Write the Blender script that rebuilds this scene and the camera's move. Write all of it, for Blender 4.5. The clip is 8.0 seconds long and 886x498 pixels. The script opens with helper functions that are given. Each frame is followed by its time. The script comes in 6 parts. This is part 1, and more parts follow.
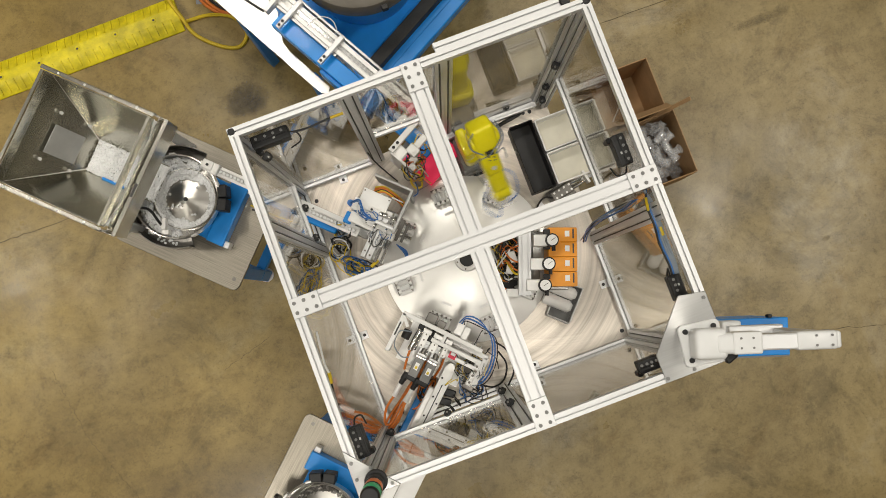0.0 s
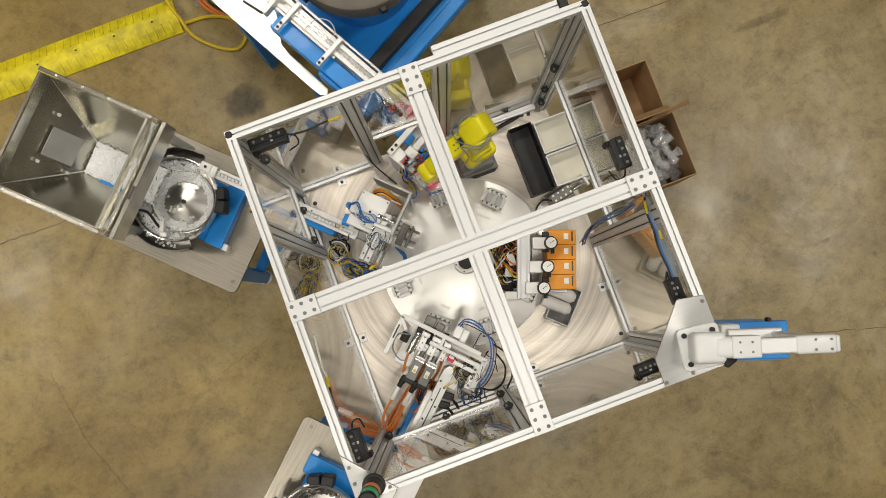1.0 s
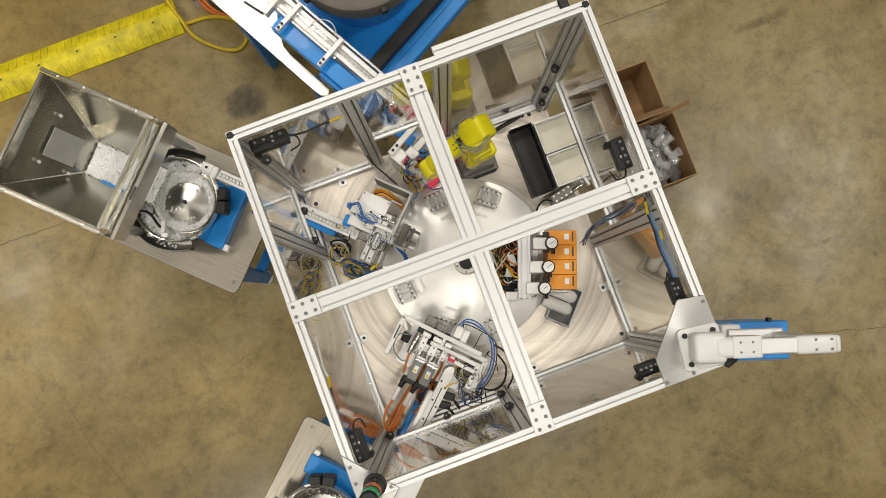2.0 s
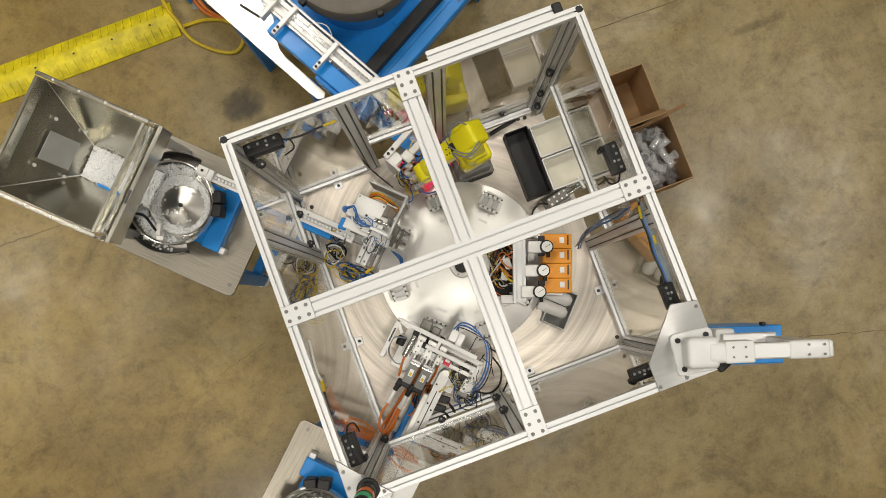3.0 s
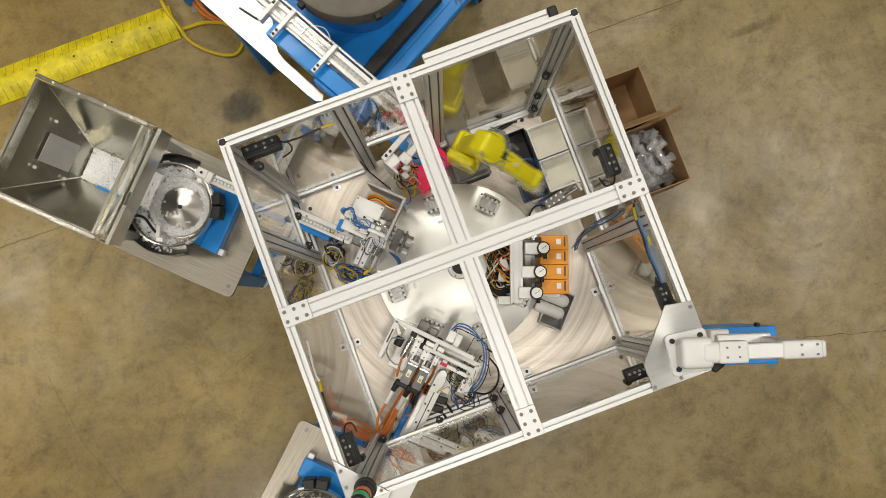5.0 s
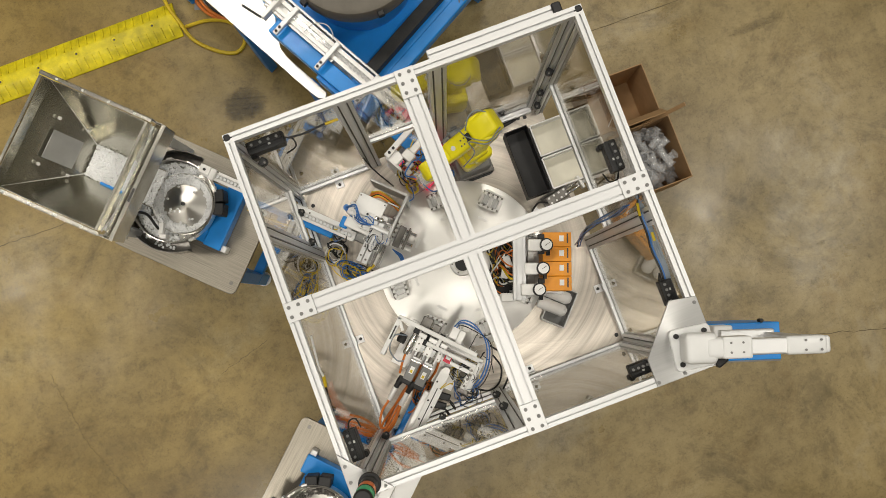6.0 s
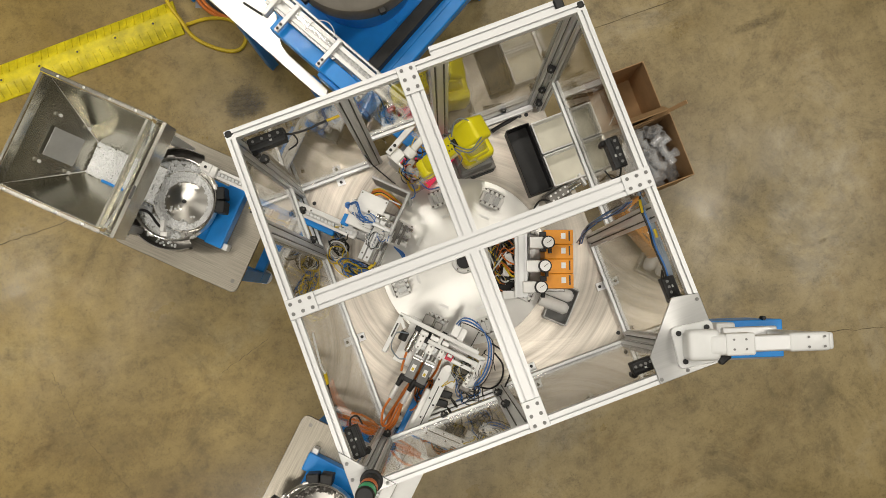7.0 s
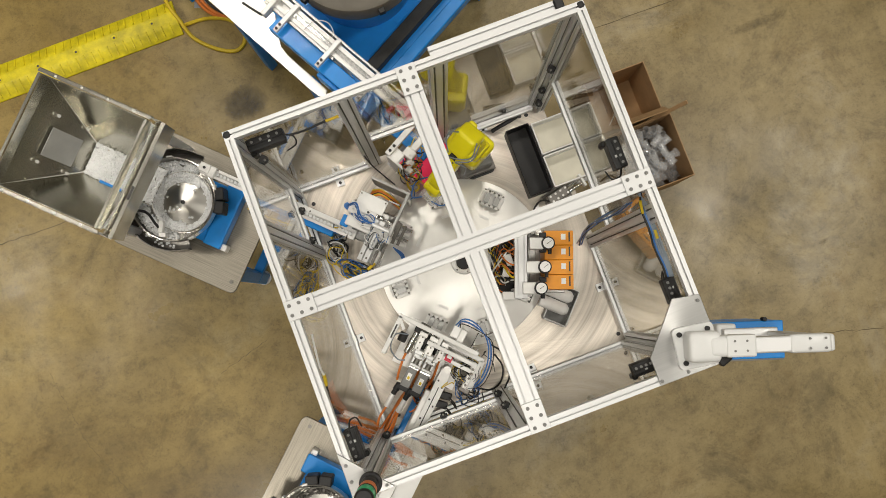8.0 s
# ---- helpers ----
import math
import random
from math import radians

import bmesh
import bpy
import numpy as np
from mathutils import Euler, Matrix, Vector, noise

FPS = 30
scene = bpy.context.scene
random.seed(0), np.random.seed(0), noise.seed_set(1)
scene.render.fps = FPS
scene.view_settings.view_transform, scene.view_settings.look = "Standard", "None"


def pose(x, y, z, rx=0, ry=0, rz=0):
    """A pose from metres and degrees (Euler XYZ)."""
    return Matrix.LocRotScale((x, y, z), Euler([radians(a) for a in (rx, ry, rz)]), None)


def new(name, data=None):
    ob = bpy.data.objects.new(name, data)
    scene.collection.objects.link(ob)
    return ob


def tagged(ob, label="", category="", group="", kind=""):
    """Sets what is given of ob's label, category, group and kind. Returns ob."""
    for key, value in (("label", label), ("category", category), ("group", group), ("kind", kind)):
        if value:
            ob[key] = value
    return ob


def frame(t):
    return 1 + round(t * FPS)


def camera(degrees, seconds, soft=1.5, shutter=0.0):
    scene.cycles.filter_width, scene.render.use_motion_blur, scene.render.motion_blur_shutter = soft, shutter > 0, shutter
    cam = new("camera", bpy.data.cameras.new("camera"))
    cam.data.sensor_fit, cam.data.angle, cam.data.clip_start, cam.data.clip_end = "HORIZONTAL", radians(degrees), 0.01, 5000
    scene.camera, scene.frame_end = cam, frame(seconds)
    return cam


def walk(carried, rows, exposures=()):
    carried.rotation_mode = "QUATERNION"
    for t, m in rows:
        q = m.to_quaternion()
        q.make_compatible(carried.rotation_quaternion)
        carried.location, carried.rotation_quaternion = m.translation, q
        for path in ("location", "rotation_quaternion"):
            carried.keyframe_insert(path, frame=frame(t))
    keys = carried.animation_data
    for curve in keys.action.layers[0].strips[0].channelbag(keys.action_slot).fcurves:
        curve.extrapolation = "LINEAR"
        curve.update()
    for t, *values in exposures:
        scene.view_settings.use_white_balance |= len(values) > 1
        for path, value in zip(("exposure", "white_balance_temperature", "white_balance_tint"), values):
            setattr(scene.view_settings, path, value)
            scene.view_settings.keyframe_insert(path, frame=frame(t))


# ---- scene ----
cam = camera(55.0, 8.0, soft=0.6, shutter=0.35)

PATH = [
    (0, pose(-0.1460, -0.1422, 4.6838, 3.568, 0.239, -20.733)),
    (0.5, pose(-0.1345, -0.1395, 4.6676, 3.603, 0.223, -20.704)),
    (1, pose(-0.1380, -0.1360, 4.6765, 3.614, 0.231, -20.697)),
    (1.5, pose(-0.1446, -0.1372, 4.6805, 3.627, 0.265, -20.728)),
    (3, pose(-0.1173, -0.1315, 4.6843, 3.671, 0.253, -20.667)),
    (3.5, pose(-0.1126, -0.1310, 4.6953, 3.711, 0.246, -20.714)),
    (4, pose(-0.1103, -0.1271, 4.7000, 3.734, 0.229, -20.662)),
    (4.5, pose(-0.1039, -0.1322, 4.7038, 3.771, 0.268, -20.677)),
    (6, pose(-0.1247, -0.1471, 4.7092, 3.802, 0.264, -20.670)),
    (6.5, pose(-0.1293, -0.1512, 4.7067, 3.753, 0.303, -20.667)),
    (7, pose(-0.1316, -0.1542, 4.7021, 3.795, 0.307, -20.668)),
    (7.5, pose(-0.1360, -0.1550, 4.7032, 3.817, 0.300, -20.664)),
    (8, pose(-0.1298, -0.1504, 4.6904, 3.793, 0.284, -20.674)),
]
walk(cam, PATH)

# ---- world and lights ----
W = bpy.data.worlds.new("hall_air")
scene.world = W
W.use_nodes = True
W.node_tree.nodes["Background"].inputs[0].default_value = (0.93, 0.96, 1.0, 1)
W.node_tree.nodes["Background"].inputs[1].default_value = 0.03
scene.view_settings.exposure = 0.0


def ceiling_lamp(x, y, z, sx, sy, watts, rz=0):
    d = bpy.data.lights.new("ceiling_lamp", "AREA")
    d.shape, d.size, d.size_y, d.energy = "RECTANGLE", sx, sy, watts
    d.color = (1.0, 0.942, 0.835)
    ob = new("ceiling_lamp", d)
    ob.matrix_world = pose(x, y, z, 0, 0, rz)
    return ob


# rows of high-bay lamps under the roof of the hall
for lx, ly, watts in ((-1.2, 4.9, 225), (-7.2, 2.3, 300), (3.2, 5.2, 165), (-4.6, -3.2, 225), (-0.3, -1.7, 135), (5.6, -0.5, 290)):
    ceiling_lamp(lx, ly, 11.0, 2.4, 0.9, watts, 20)


# ---- materials ----
def nodes_of(name):
    m = bpy.data.materials.new(name)
    m.use_nodes = True
    nt = m.node_tree
    return m, nt, nt.nodes["Principled BSDF"]


def node(nt, kind, **inputs):
    n = nt.nodes.new(kind)
    for k, v in inputs.items():
        n.inputs[k.replace("_", " ")].default_value = v
    return n


def ramp(nt, fac, stops):
    r = nt.nodes.new("ShaderNodeValToRGB")
    el = r.color_ramp.elements
    while len(el) < len(stops):
        el.new(0.5)
    for e, (p, c) in zip(el, stops):
        e.position, e.color = p, (*c, 1) if len(c) == 3 else c
    nt.links.new(fac, r.inputs[0])
    return r.outputs[0]


def grey(v):
    return (v, v, v)


def coat(name, colour, rough=0.5, metal=0.0, vary=0.15, scale=9.0, bump=0.04, fine=140.0, coatw=0.0, uneven=1.0):
    """Paint, plastic or plain metal: broad stains, fine grain and a light relief."""
    m, nt, b = nodes_of(name)
    tc = nt.nodes.new("ShaderNodeTexCoord")
    big = node(nt, "ShaderNodeTexNoise", Scale=scale, Detail=5.0, Roughness=0.6)
    small = node(nt, "ShaderNodeTexNoise", Scale=fine, Detail=3.0)
    for n in (big, small):
        nt.links.new(tc.outputs["Object"], n.inputs["Vector"])
    lo = tuple(c * (1 - vary) for c in colour)
    hi = tuple(min(1, c * (1 + vary * 0.6)) for c in colour)
    nt.links.new(ramp(nt, big.outputs[0], [(0.3, lo), (0.7, hi)]), b.inputs["Base Color"])
    nt.links.new(ramp(nt, small.outputs[0], [(0.3, grey(max(0.03, rough - 0.07 * uneven))), (0.7, grey(min(1, rough + 0.09 * uneven)))]), b.inputs["Roughness"])
    b.inputs["Metallic"].default_value = metal
    b.inputs["Coat Weight"].default_value = coatw
    if bump:
        bp = node(nt, "ShaderNodeBump", Strength=bump, Distance=0.002)
        nt.links.new(small.outputs[0], bp.inputs["Height"])
        nt.links.new(bp.outputs[0], b.inputs["Normal"])
    return m


def brushed(name, colour, rough=0.28, stretch=(3, 240, 3), swirl=False, vary=0.16, aniso=0.5, turned=False):
    """Brushed sheet metal, streaked along one axis or in broad arcs."""
    m, nt, b = nodes_of(name)
    tc = nt.nodes.new("ShaderNodeTexCoord")
    mp = nt.nodes.new("ShaderNodeMapping")
    mp.inputs["Scale"].default_value = stretch
    nt.links.new(tc.outputs["Object"], mp.inputs["Vector"])
    streak = node(nt, "ShaderNodeTexNoise", Scale=1.0, Detail=6.0, Roughness=0.7)
    nt.links.new(mp.outputs[0], streak.inputs["Vector"])
    fac = streak.outputs[0]
    if swirl:
        # grinder passes: fine arcs about two far centres, fading in and out;
        #         their highlights are partly painted into the base colour
        for cx, cy in ((0.55, 0.75), (0.06, 0.02)):
            mp2 = nt.nodes.new("ShaderNodeMapping")
            mp2.inputs["Location"].default_value = (-cx, -cy, 0)
            nt.links.new(tc.outputs["Object"], mp2.inputs["Vector"])
            ln = nt.nodes.new("ShaderNodeVectorMath")
            ln.operation = "LENGTH"
            nt.links.new(mp2.outputs[0], ln.inputs[0])
            arc = node(nt, "ShaderNodeTexNoise", Scale=19.0, Detail=8.0, Roughness=0.8)
            arc.noise_dimensions = "1D"
            nt.links.new(ln.outputs["Value"], arc.inputs["W"])
            mask = node(nt, "ShaderNodeTexNoise", Scale=5.0, Detail=3.0)
            nt.links.new(mp2.outputs[0], mask.inputs["Vector"])
            mx = nt.nodes.new("ShaderNodeMix")
            mx.data_type = "FLOAT"
            nt.links.new(ramp(nt, mask.outputs[0], [(0.35, grey(0.5)), (0.62, grey(1.0))]), mx.inputs[0])
            nt.links.new(fac, mx.inputs[2])
            nt.links.new(arc.outputs[0], mx.inputs[3])
            fac = mx.outputs[0]
    lo = tuple(c * (1 - vary) for c in colour)
    hi = tuple(min(1, c * (1 + vary)) for c in colour)
    p0, p1 = (0.36, 0.64) if swirl else (0.25, 0.75)
    nt.links.new(ramp(nt, fac, [(p0, lo), (p1, hi)]), b.inputs["Base Color"])
    nt.links.new(ramp(nt, fac, [(p0, grey(rough + 0.7 * vary)), (p1, grey(max(0.05, rough - 0.2 * vary)))]), b.inputs["Roughness"])
    b.inputs["Metallic"].default_value = 1.0
    b.inputs["Anisotropic"].default_value = aniso
    if turned:
        tg = nt.nodes.new("ShaderNodeTangent")
        tg.direction_type, tg.axis = "RADIAL", "Z"
        nt.links.new(tg.outputs[0], b.inputs["Tangent"])
    bp = node(nt, "ShaderNodeBump", Strength=0.04, Distance=0.0006)
    nt.links.new(streak.outputs[0], bp.inputs["Height"])
    nt.links.new(bp.outputs[0], b.inputs["Normal"])
    return m


def concrete(name):
    """Old sealed shop floor: ochre and grey clouds, pits, tyre smears, a satin seal that is worn in places."""
    m, nt, b = nodes_of(name)
    tc = nt.nodes.new("ShaderNodeTexCoord")

    def nz(s, d=6.0, r=0.6, dist=0.0):
        n = node(nt, "ShaderNodeTexNoise", Scale=s, Detail=d, Roughness=r, Distortion=dist)
        nt.links.new(tc.outputs["Object"], n.inputs["Vector"])
        return n.outputs[0]

    cloud = ramp(nt, nz(0.75, 10.0, 0.70, 0.3), [(0.30, (0.175, 0.130, 0.055)), (0.43, (0.275, 0.208, 0.078)), (0.56, (0.375, 0.290, 0.118)), (0.70, (0.44, 0.375, 0.215))])
    # the slab wears from ochre to grey across the hall, with brown scuffs of a hand's width
    across = node(nt, "ShaderNodeSeparateXYZ")
    nt.links.new(tc.outputs["Object"], across.inputs[0])
    worn = nt.nodes.new("ShaderNodeMath")
    worn.operation = "MULTIPLY_ADD"
    worn.inputs[1].default_value = 0.16
    nt.links.new(across.outputs["X"], worn.inputs[0])
    nt.links.new(nz(0.45, 4.0, 0.5), worn.inputs[2])
    hue = ramp(nt, worn.outputs[0], [(0.28, (1.06, 0.99, 0.80)), (0.66, (0.97, 0.98, 1.16))])
    scuff = ramp(nt, nz(3.2, 10.0, 0.78, 0.3), [(0.34, (0.74, 0.67, 0.56)), (0.48, (0.98, 0.97, 0.95)), (0.66, (1.10, 1.09, 1.08))])
    mxs = nt.nodes.new("ShaderNodeMix")
    mxs.data_type, mxs.blend_type = "RGBA", "MULTIPLY"
    mxs.inputs[0].default_value = 0.8
    nt.links.new(cloud, mxs.inputs[6])
    nt.links.new(scuff, mxs.inputs[7])
    cloud = mxs.outputs[2]
    mx0 = nt.nodes.new("ShaderNodeMix")
    mx0.data_type, mx0.blend_type = "RGBA", "MULTIPLY"
    mx0.inputs[0].default_value = 1.0
    nt.links.new(cloud, mx0.inputs[6])
    nt.links.new(hue, mx0.inputs[7])
    cloud = mx0.outputs[2]
    fine = ramp(nt, nz(13.0, 10.0, 0.78), [(0.32, grey(0.45)), (0.5, grey(0.95)), (0.7, grey(1.15))])
    mx = nt.nodes.new("ShaderNodeMix")
    mx.data_type, mx.blend_type = "RGBA", "MULTIPLY"
    mx.inputs[0].default_value = 0.68
    nt.links.new(cloud, mx.inputs[6])
    nt.links.new(fine, mx.inputs[7])
    smear = ramp(nt, nz(1.6, 9.0, 0.75, 1.0), [(0.52, grey(1.0)), (0.62, grey(0.62)), (0.76, grey(0.42))])
    mx2 = nt.nodes.new("ShaderNodeMix")
    mx2.data_type, mx2.blend_type = "RGBA", "MULTIPLY"
    mx2.inputs[0].default_value = 0.7
    nt.links.new(mx.outputs[2], mx2.inputs[6])
    nt.links.new(smear, mx2.inputs[7])
    pits = ramp(nt, nz(85.0, 5.0, 0.75), [(0.28, grey(0.5)), (0.42, grey(0.96)), (0.7, grey(1.06))])
    mx3 = nt.nodes.new("ShaderNodeMix")
    mx3.data_type, mx3.blend_type = "RGBA", "MULTIPLY"
    mx3.inputs[0].default_value = 1.0
    nt.links.new(mx2.outputs[2], mx3.inputs[6])
    nt.links.new(pits, mx3.inputs[7])
    nt.links.new(mx3.outputs[2], b.inputs["Base Color"])
    nt.links.new(ramp(nt, nz(1.7, 6.0, 0.6), [(0.35, grey(0.26)), (0.65, grey(0.48))]), b.inputs["Roughness"])
    bp = node(nt, "ShaderNodeBump", Strength=0.12, Distance=0.003)
    nt.links.new(nz(22.0, 8.0, 0.7), bp.inputs["Height"])
    nt.links.new(bp.outputs[0], b.inputs["Normal"])
    return m


def clear(name, tint=(0.96, 0.97, 0.96), ior=1.58, rough=0.02, body=0.0):
    """Clear plastic sheet: it lets light straight through and mirrors by its Fresnel gloss."""
    m = bpy.data.materials.new(name)
    m.use_nodes = True
    nt = m.node_tree
    nt.nodes.remove(nt.nodes["Principled BSDF"])
    out = nt.nodes["Material Output"]
    tr = node(nt, "ShaderNodeBsdfTransparent", Color=(*tint, 1))
    gl = node(nt, "ShaderNodeBsdfGlossy", Color=(0.95, 0.95, 0.95, 1), Roughness=rough)
    lw = node(nt, "ShaderNodeLayerWeight", Blend=0.5)
    pw = nt.nodes.new("ShaderNodeMath")
    pw.operation = "POWER"
    pw.inputs[1].default_value = 5.0
    nt.links.new(lw.outputs["Facing"], pw.inputs[0])
    fr = nt.nodes.new("ShaderNodeMath")
    fr.operation = "MULTIPLY_ADD"
    fr.inputs[1].default_value, fr.inputs[2].default_value = 0.95, ((ior - 1) / (ior + 1)) ** 2
    nt.links.new(pw.outputs[0], fr.inputs[0])
    mx = nt.nodes.new("ShaderNodeMixShader")
    nt.links.new(fr.outputs[0], mx.inputs[0])
    if body:
        df = node(nt, "ShaderNodeBsdfDiffuse", Color=(0.93, 0.94, 0.95, 1))
        m2 = nt.nodes.new("ShaderNodeMixShader")
        m2.inputs[0].default_value = body
        nt.links.new(tr.outputs[0], m2.inputs[1])
        nt.links.new(df.outputs[0], m2.inputs[2])
        nt.links.new(m2.outputs[0], mx.inputs[1])
    else:
        nt.links.new(tr.outputs[0], mx.inputs[1])
    nt.links.new(gl.outputs[0], mx.inputs[2])
    nt.links.new(mx.outputs[0], out.inputs["Surface"])
    return m


def soaked(name, colour, most=0.9):
    """A stain that has sunk in unevenly, so that the floor shows through it."""
    m, nt, b = nodes_of(name)
    tc = nt.nodes.new("ShaderNodeTexCoord")
    n = node(nt, "ShaderNodeTexNoise", Scale=9.0, Detail=10.0, Roughness=0.68, Distortion=0.5)
    nt.links.new(tc.outputs["Object"], n.inputs["Vector"])
    off = nt.nodes.new("ShaderNodeVectorMath")
    off.operation = "DISTANCE"
    off.inputs[1].default_value = (0.5, 0.5, 0.5)
    nt.links.new(tc.outputs["Generated"], off.inputs[0])
    fade = ramp(nt, off.outputs["Value"], [(0.22, grey(1.0)), (0.60, grey(0.0))])
    mul = nt.nodes.new("ShaderNodeMath")
    mul.operation = "MULTIPLY"
    nt.links.new(n.outputs[0], mul.inputs[0])
    nt.links.new(fade, mul.inputs[1])
    b.inputs["Base Color"].default_value = (*colour, 1)
    b.inputs["Roughness"].default_value = 0.4
    nt.links.new(ramp(nt, mul.outputs[0], [(0.05, grey(0.0)), (0.24, grey(most))]), b.inputs["Alpha"])
    return m


def glow(name, colour, strength):
    m, nt, b = nodes_of(name)
    b.inputs["Base Color"].default_value = (*colour, 1)
    b.inputs["Emission Color"].default_value = (*colour, 1)
    b.inputs["Emission Strength"].default_value = strength
    return m


M = {
    "floor": concrete("sealed_concrete"),
    "wall": coat("hall_wall", (0.30, 0.29, 0.27), 0.8, scale=1.2),
    "roof": coat("hall_roof", (0.2, 0.2, 0.2), 0.8, scale=1.2),
    "alu": coat("anodised_aluminium", (0.715, 0.722, 0.73), 0.42, 0.5, 0.02, 4.0, 0.0, uneven=0.2),
    "alu_plate": brushed("milled_aluminium", (0.44, 0.44, 0.435), 0.36, (4, 120, 4), vary=0.07),
    "alu_part": coat("machined_aluminium", (0.83, 0.825, 0.81), 0.36, 0.2, 0.08, 14.0, 0.04),
    "steel_table": brushed("swirled_steel_table", (0.48, 0.44, 0.388), 0.33, (8, 260, 8), True, 0.28),
    # lit copy of the brushed steel: lamp glare lightens its base colour
    "lit_plate": brushed("lit_steel_plate", (0.52, 0.51, 0.485), 0.28, (6, 330, 6), vary=0.16),
    "steel_plate": brushed("brushed_steel_plate", (0.285, 0.26, 0.218), 0.31, (5, 260, 5), vary=0.32),
    "steel_sheet": brushed("stainless_sheet", (0.58, 0.565, 0.50), 0.21, (2, 16, 2), vary=0.05, aniso=0.1),
    "steel_mirror": brushed("polished_steel", (0.66, 0.65, 0.63), 0.2, (5, 40, 5), vary=0.08, aniso=0.2),
    "disc": coat("turned_aluminium", (0.80, 0.79, 0.765), 0.36, 0.85, 0.05, 3.0, 0.0, 12.0, uneven=0.5),
    "bowl_steel": brushed("bowl_steel", (0.56, 0.545, 0.515), 0.27, (6, 6, 6), vary=0.08, aniso=0.85, turned=True),
    "dull_plate": coat("dull_plate", (0.54, 0.545, 0.53), 0.38, 0.5, 0.1, 12.0),
    "dark_steel": coat("dark_steel", (0.20, 0.19, 0.175), 0.35, 0.7, 0.2, 20.0),
    "bowl_drum": coat("grey_drum_lining", (0.17, 0.155, 0.13), 0.45, 0.2, 0.18, 12.0),
    "blue": coat("blue_enamel", (0.006, 0.27, 0.80), 0.38, 0.0, 0.10, 8.0, 0.03, coatw=0.08),
    "yellow": coat("robot_yellow_enamel", (0.96, 0.85, 0.012), 0.32, 0.0, 0.07, 10.0, 0.02, coatw=0.3),
    "ramp": coat("yellow_ramp_plastic", (0.84, 0.70, 0.015), 0.45, 0.0, 0.34, 13.0, 0.2, 60.0),
    "orange": coat("orange_valve_casing", (0.86, 0.33, 0.015), 0.4, 0.0, 0.08, 20.0, 0.02),
    "white": coat("white_plastic", (0.87, 0.87, 0.86), 0.42, 0.0, 0.05, 15.0, 0.02),
    "cap_white": coat("white_caps", (0.86, 0.87, 0.88), 0.4, 0.0, 0.05, 60.0, 0.1),
    "arm_white": coat("arm_white_enamel", (0.78, 0.79, 0.79), 0.35, 0.0, 0.04, 12.0, 0.02),
    "tray_white": coat("cream_tray_liner", (0.76, 0.73, 0.62), 0.5, 0.0, 0.1, 8.0, 0.05),
    "black": coat("black_plastic", (0.011, 0.011, 0.012), 0.5, 0.0, 0.3, 18.0, 0.05),
    "rubber": coat("black_rubber", (0.03, 0.03, 0.03), 0.65, 0.0, 0.3, 18.0, 0.1),
    "grey": coat("grey_plastic", (0.22, 0.22, 0.215), 0.5, 0.0, 0.15, 20.0),
    # dark grey for the strips that stand in for shade in the slots
    "seal": coat("slot_shade_grey", (0.085, 0.085, 0.08), 0.6, 0.0, 0.2, 20.0),
    "card": coat("brown_cardboard", (0.42, 0.26, 0.125), 0.8, 0.0, 0.14, 10.0, 0.15, 90.0),
    "pink": glow("red_light_plate", (0.85, 0.03, 0.10), 0.34),
    "panel": clear("clear_polycarbonate", (0.88, 0.87, 0.84), 1.58),
    "clear": clear("clear_plastic_parts", (0.98, 0.98, 0.985), 1.6, 0.08, 0.2),
    "c_yellow": coat("yellow_cable", (0.72, 0.52, 0.02), 0.5, 0.0, 0.12, 30.0),
    "c_orange": coat("orange_cable", (0.70, 0.20, 0.03), 0.5, 0.0, 0.12, 30.0),
    "c_blue": coat("blue_air_hose", (0.03, 0.15, 0.45), 0.35, 0.0, 0.12, 30.0),
    "c_black": coat("black_cable", (0.018, 0.018, 0.018), 0.5, 0.0, 0.2, 30.0),
    "c_grey": coat("grey_hose", (0.22, 0.26, 0.30), 0.4, 0.0, 0.1, 30.0),
    "red": coat("red_plastic", (0.65, 0.02, 0.06), 0.4),
    "green_lens": coat("green_lamp_lens", (0.005, 0.60, 0.22), 0.4, coatw=0.1),
    "amber_lens": coat("amber_lamp_lens", (0.85, 0.20, 0.015), 0.4, coatw=0.1),
    "crack": coat("crack_dirt", (0.15, 0.115, 0.062), 0.8),
    "faint": soaked("old_scuff", (0.15, 0.12, 0.075), 0.42),
    "ink": coat("dark_ink", (0.06, 0.06, 0.06), 0.6),
    "stain": soaked("oil_stain", (0.055, 0.05, 0.042)),
    "tape": coat("grey_tape", (0.30, 0.32, 0.34), 0.5),
    "tape_blue": coat("blue_tape", (0.06, 0.15, 0.30), 0.55),
}


# ---- mesh helpers ----
def part(name, bm, mat, parent=None, label="", smooth=False):
    """Link a bmesh as one mesh object under a thing or part."""
    me = bpy.data.meshes.new(name)
    bm.normal_update()
    if smooth:
        for f in bm.faces:
            f.smooth = True
        for e in bm.edges:
            if len(e.link_faces) == 2 and e.calc_face_angle(0) > 0.6:
                e.smooth = False
    bm.to_mesh(me)
    bm.free()
    me.materials.append(M[mat])
    ob = new(name, me)
    ob.parent = parent
    return tagged(ob, label)


def thing(name, label, category, m=None, group="", kind=""):
    ob = new(name)
    ob.empty_display_size = 0.05
    if m is not None:
        ob.matrix_basis = m
    return tagged(ob, label, category, group, kind)


def whole(name, bm, mat, label, category, m=None, group="", kind="", smooth=False):
    ob = part(name, bm, mat, None, "", smooth)
    if m is not None:
        ob.matrix_basis = m
    return tagged(ob, label, category, group, kind)


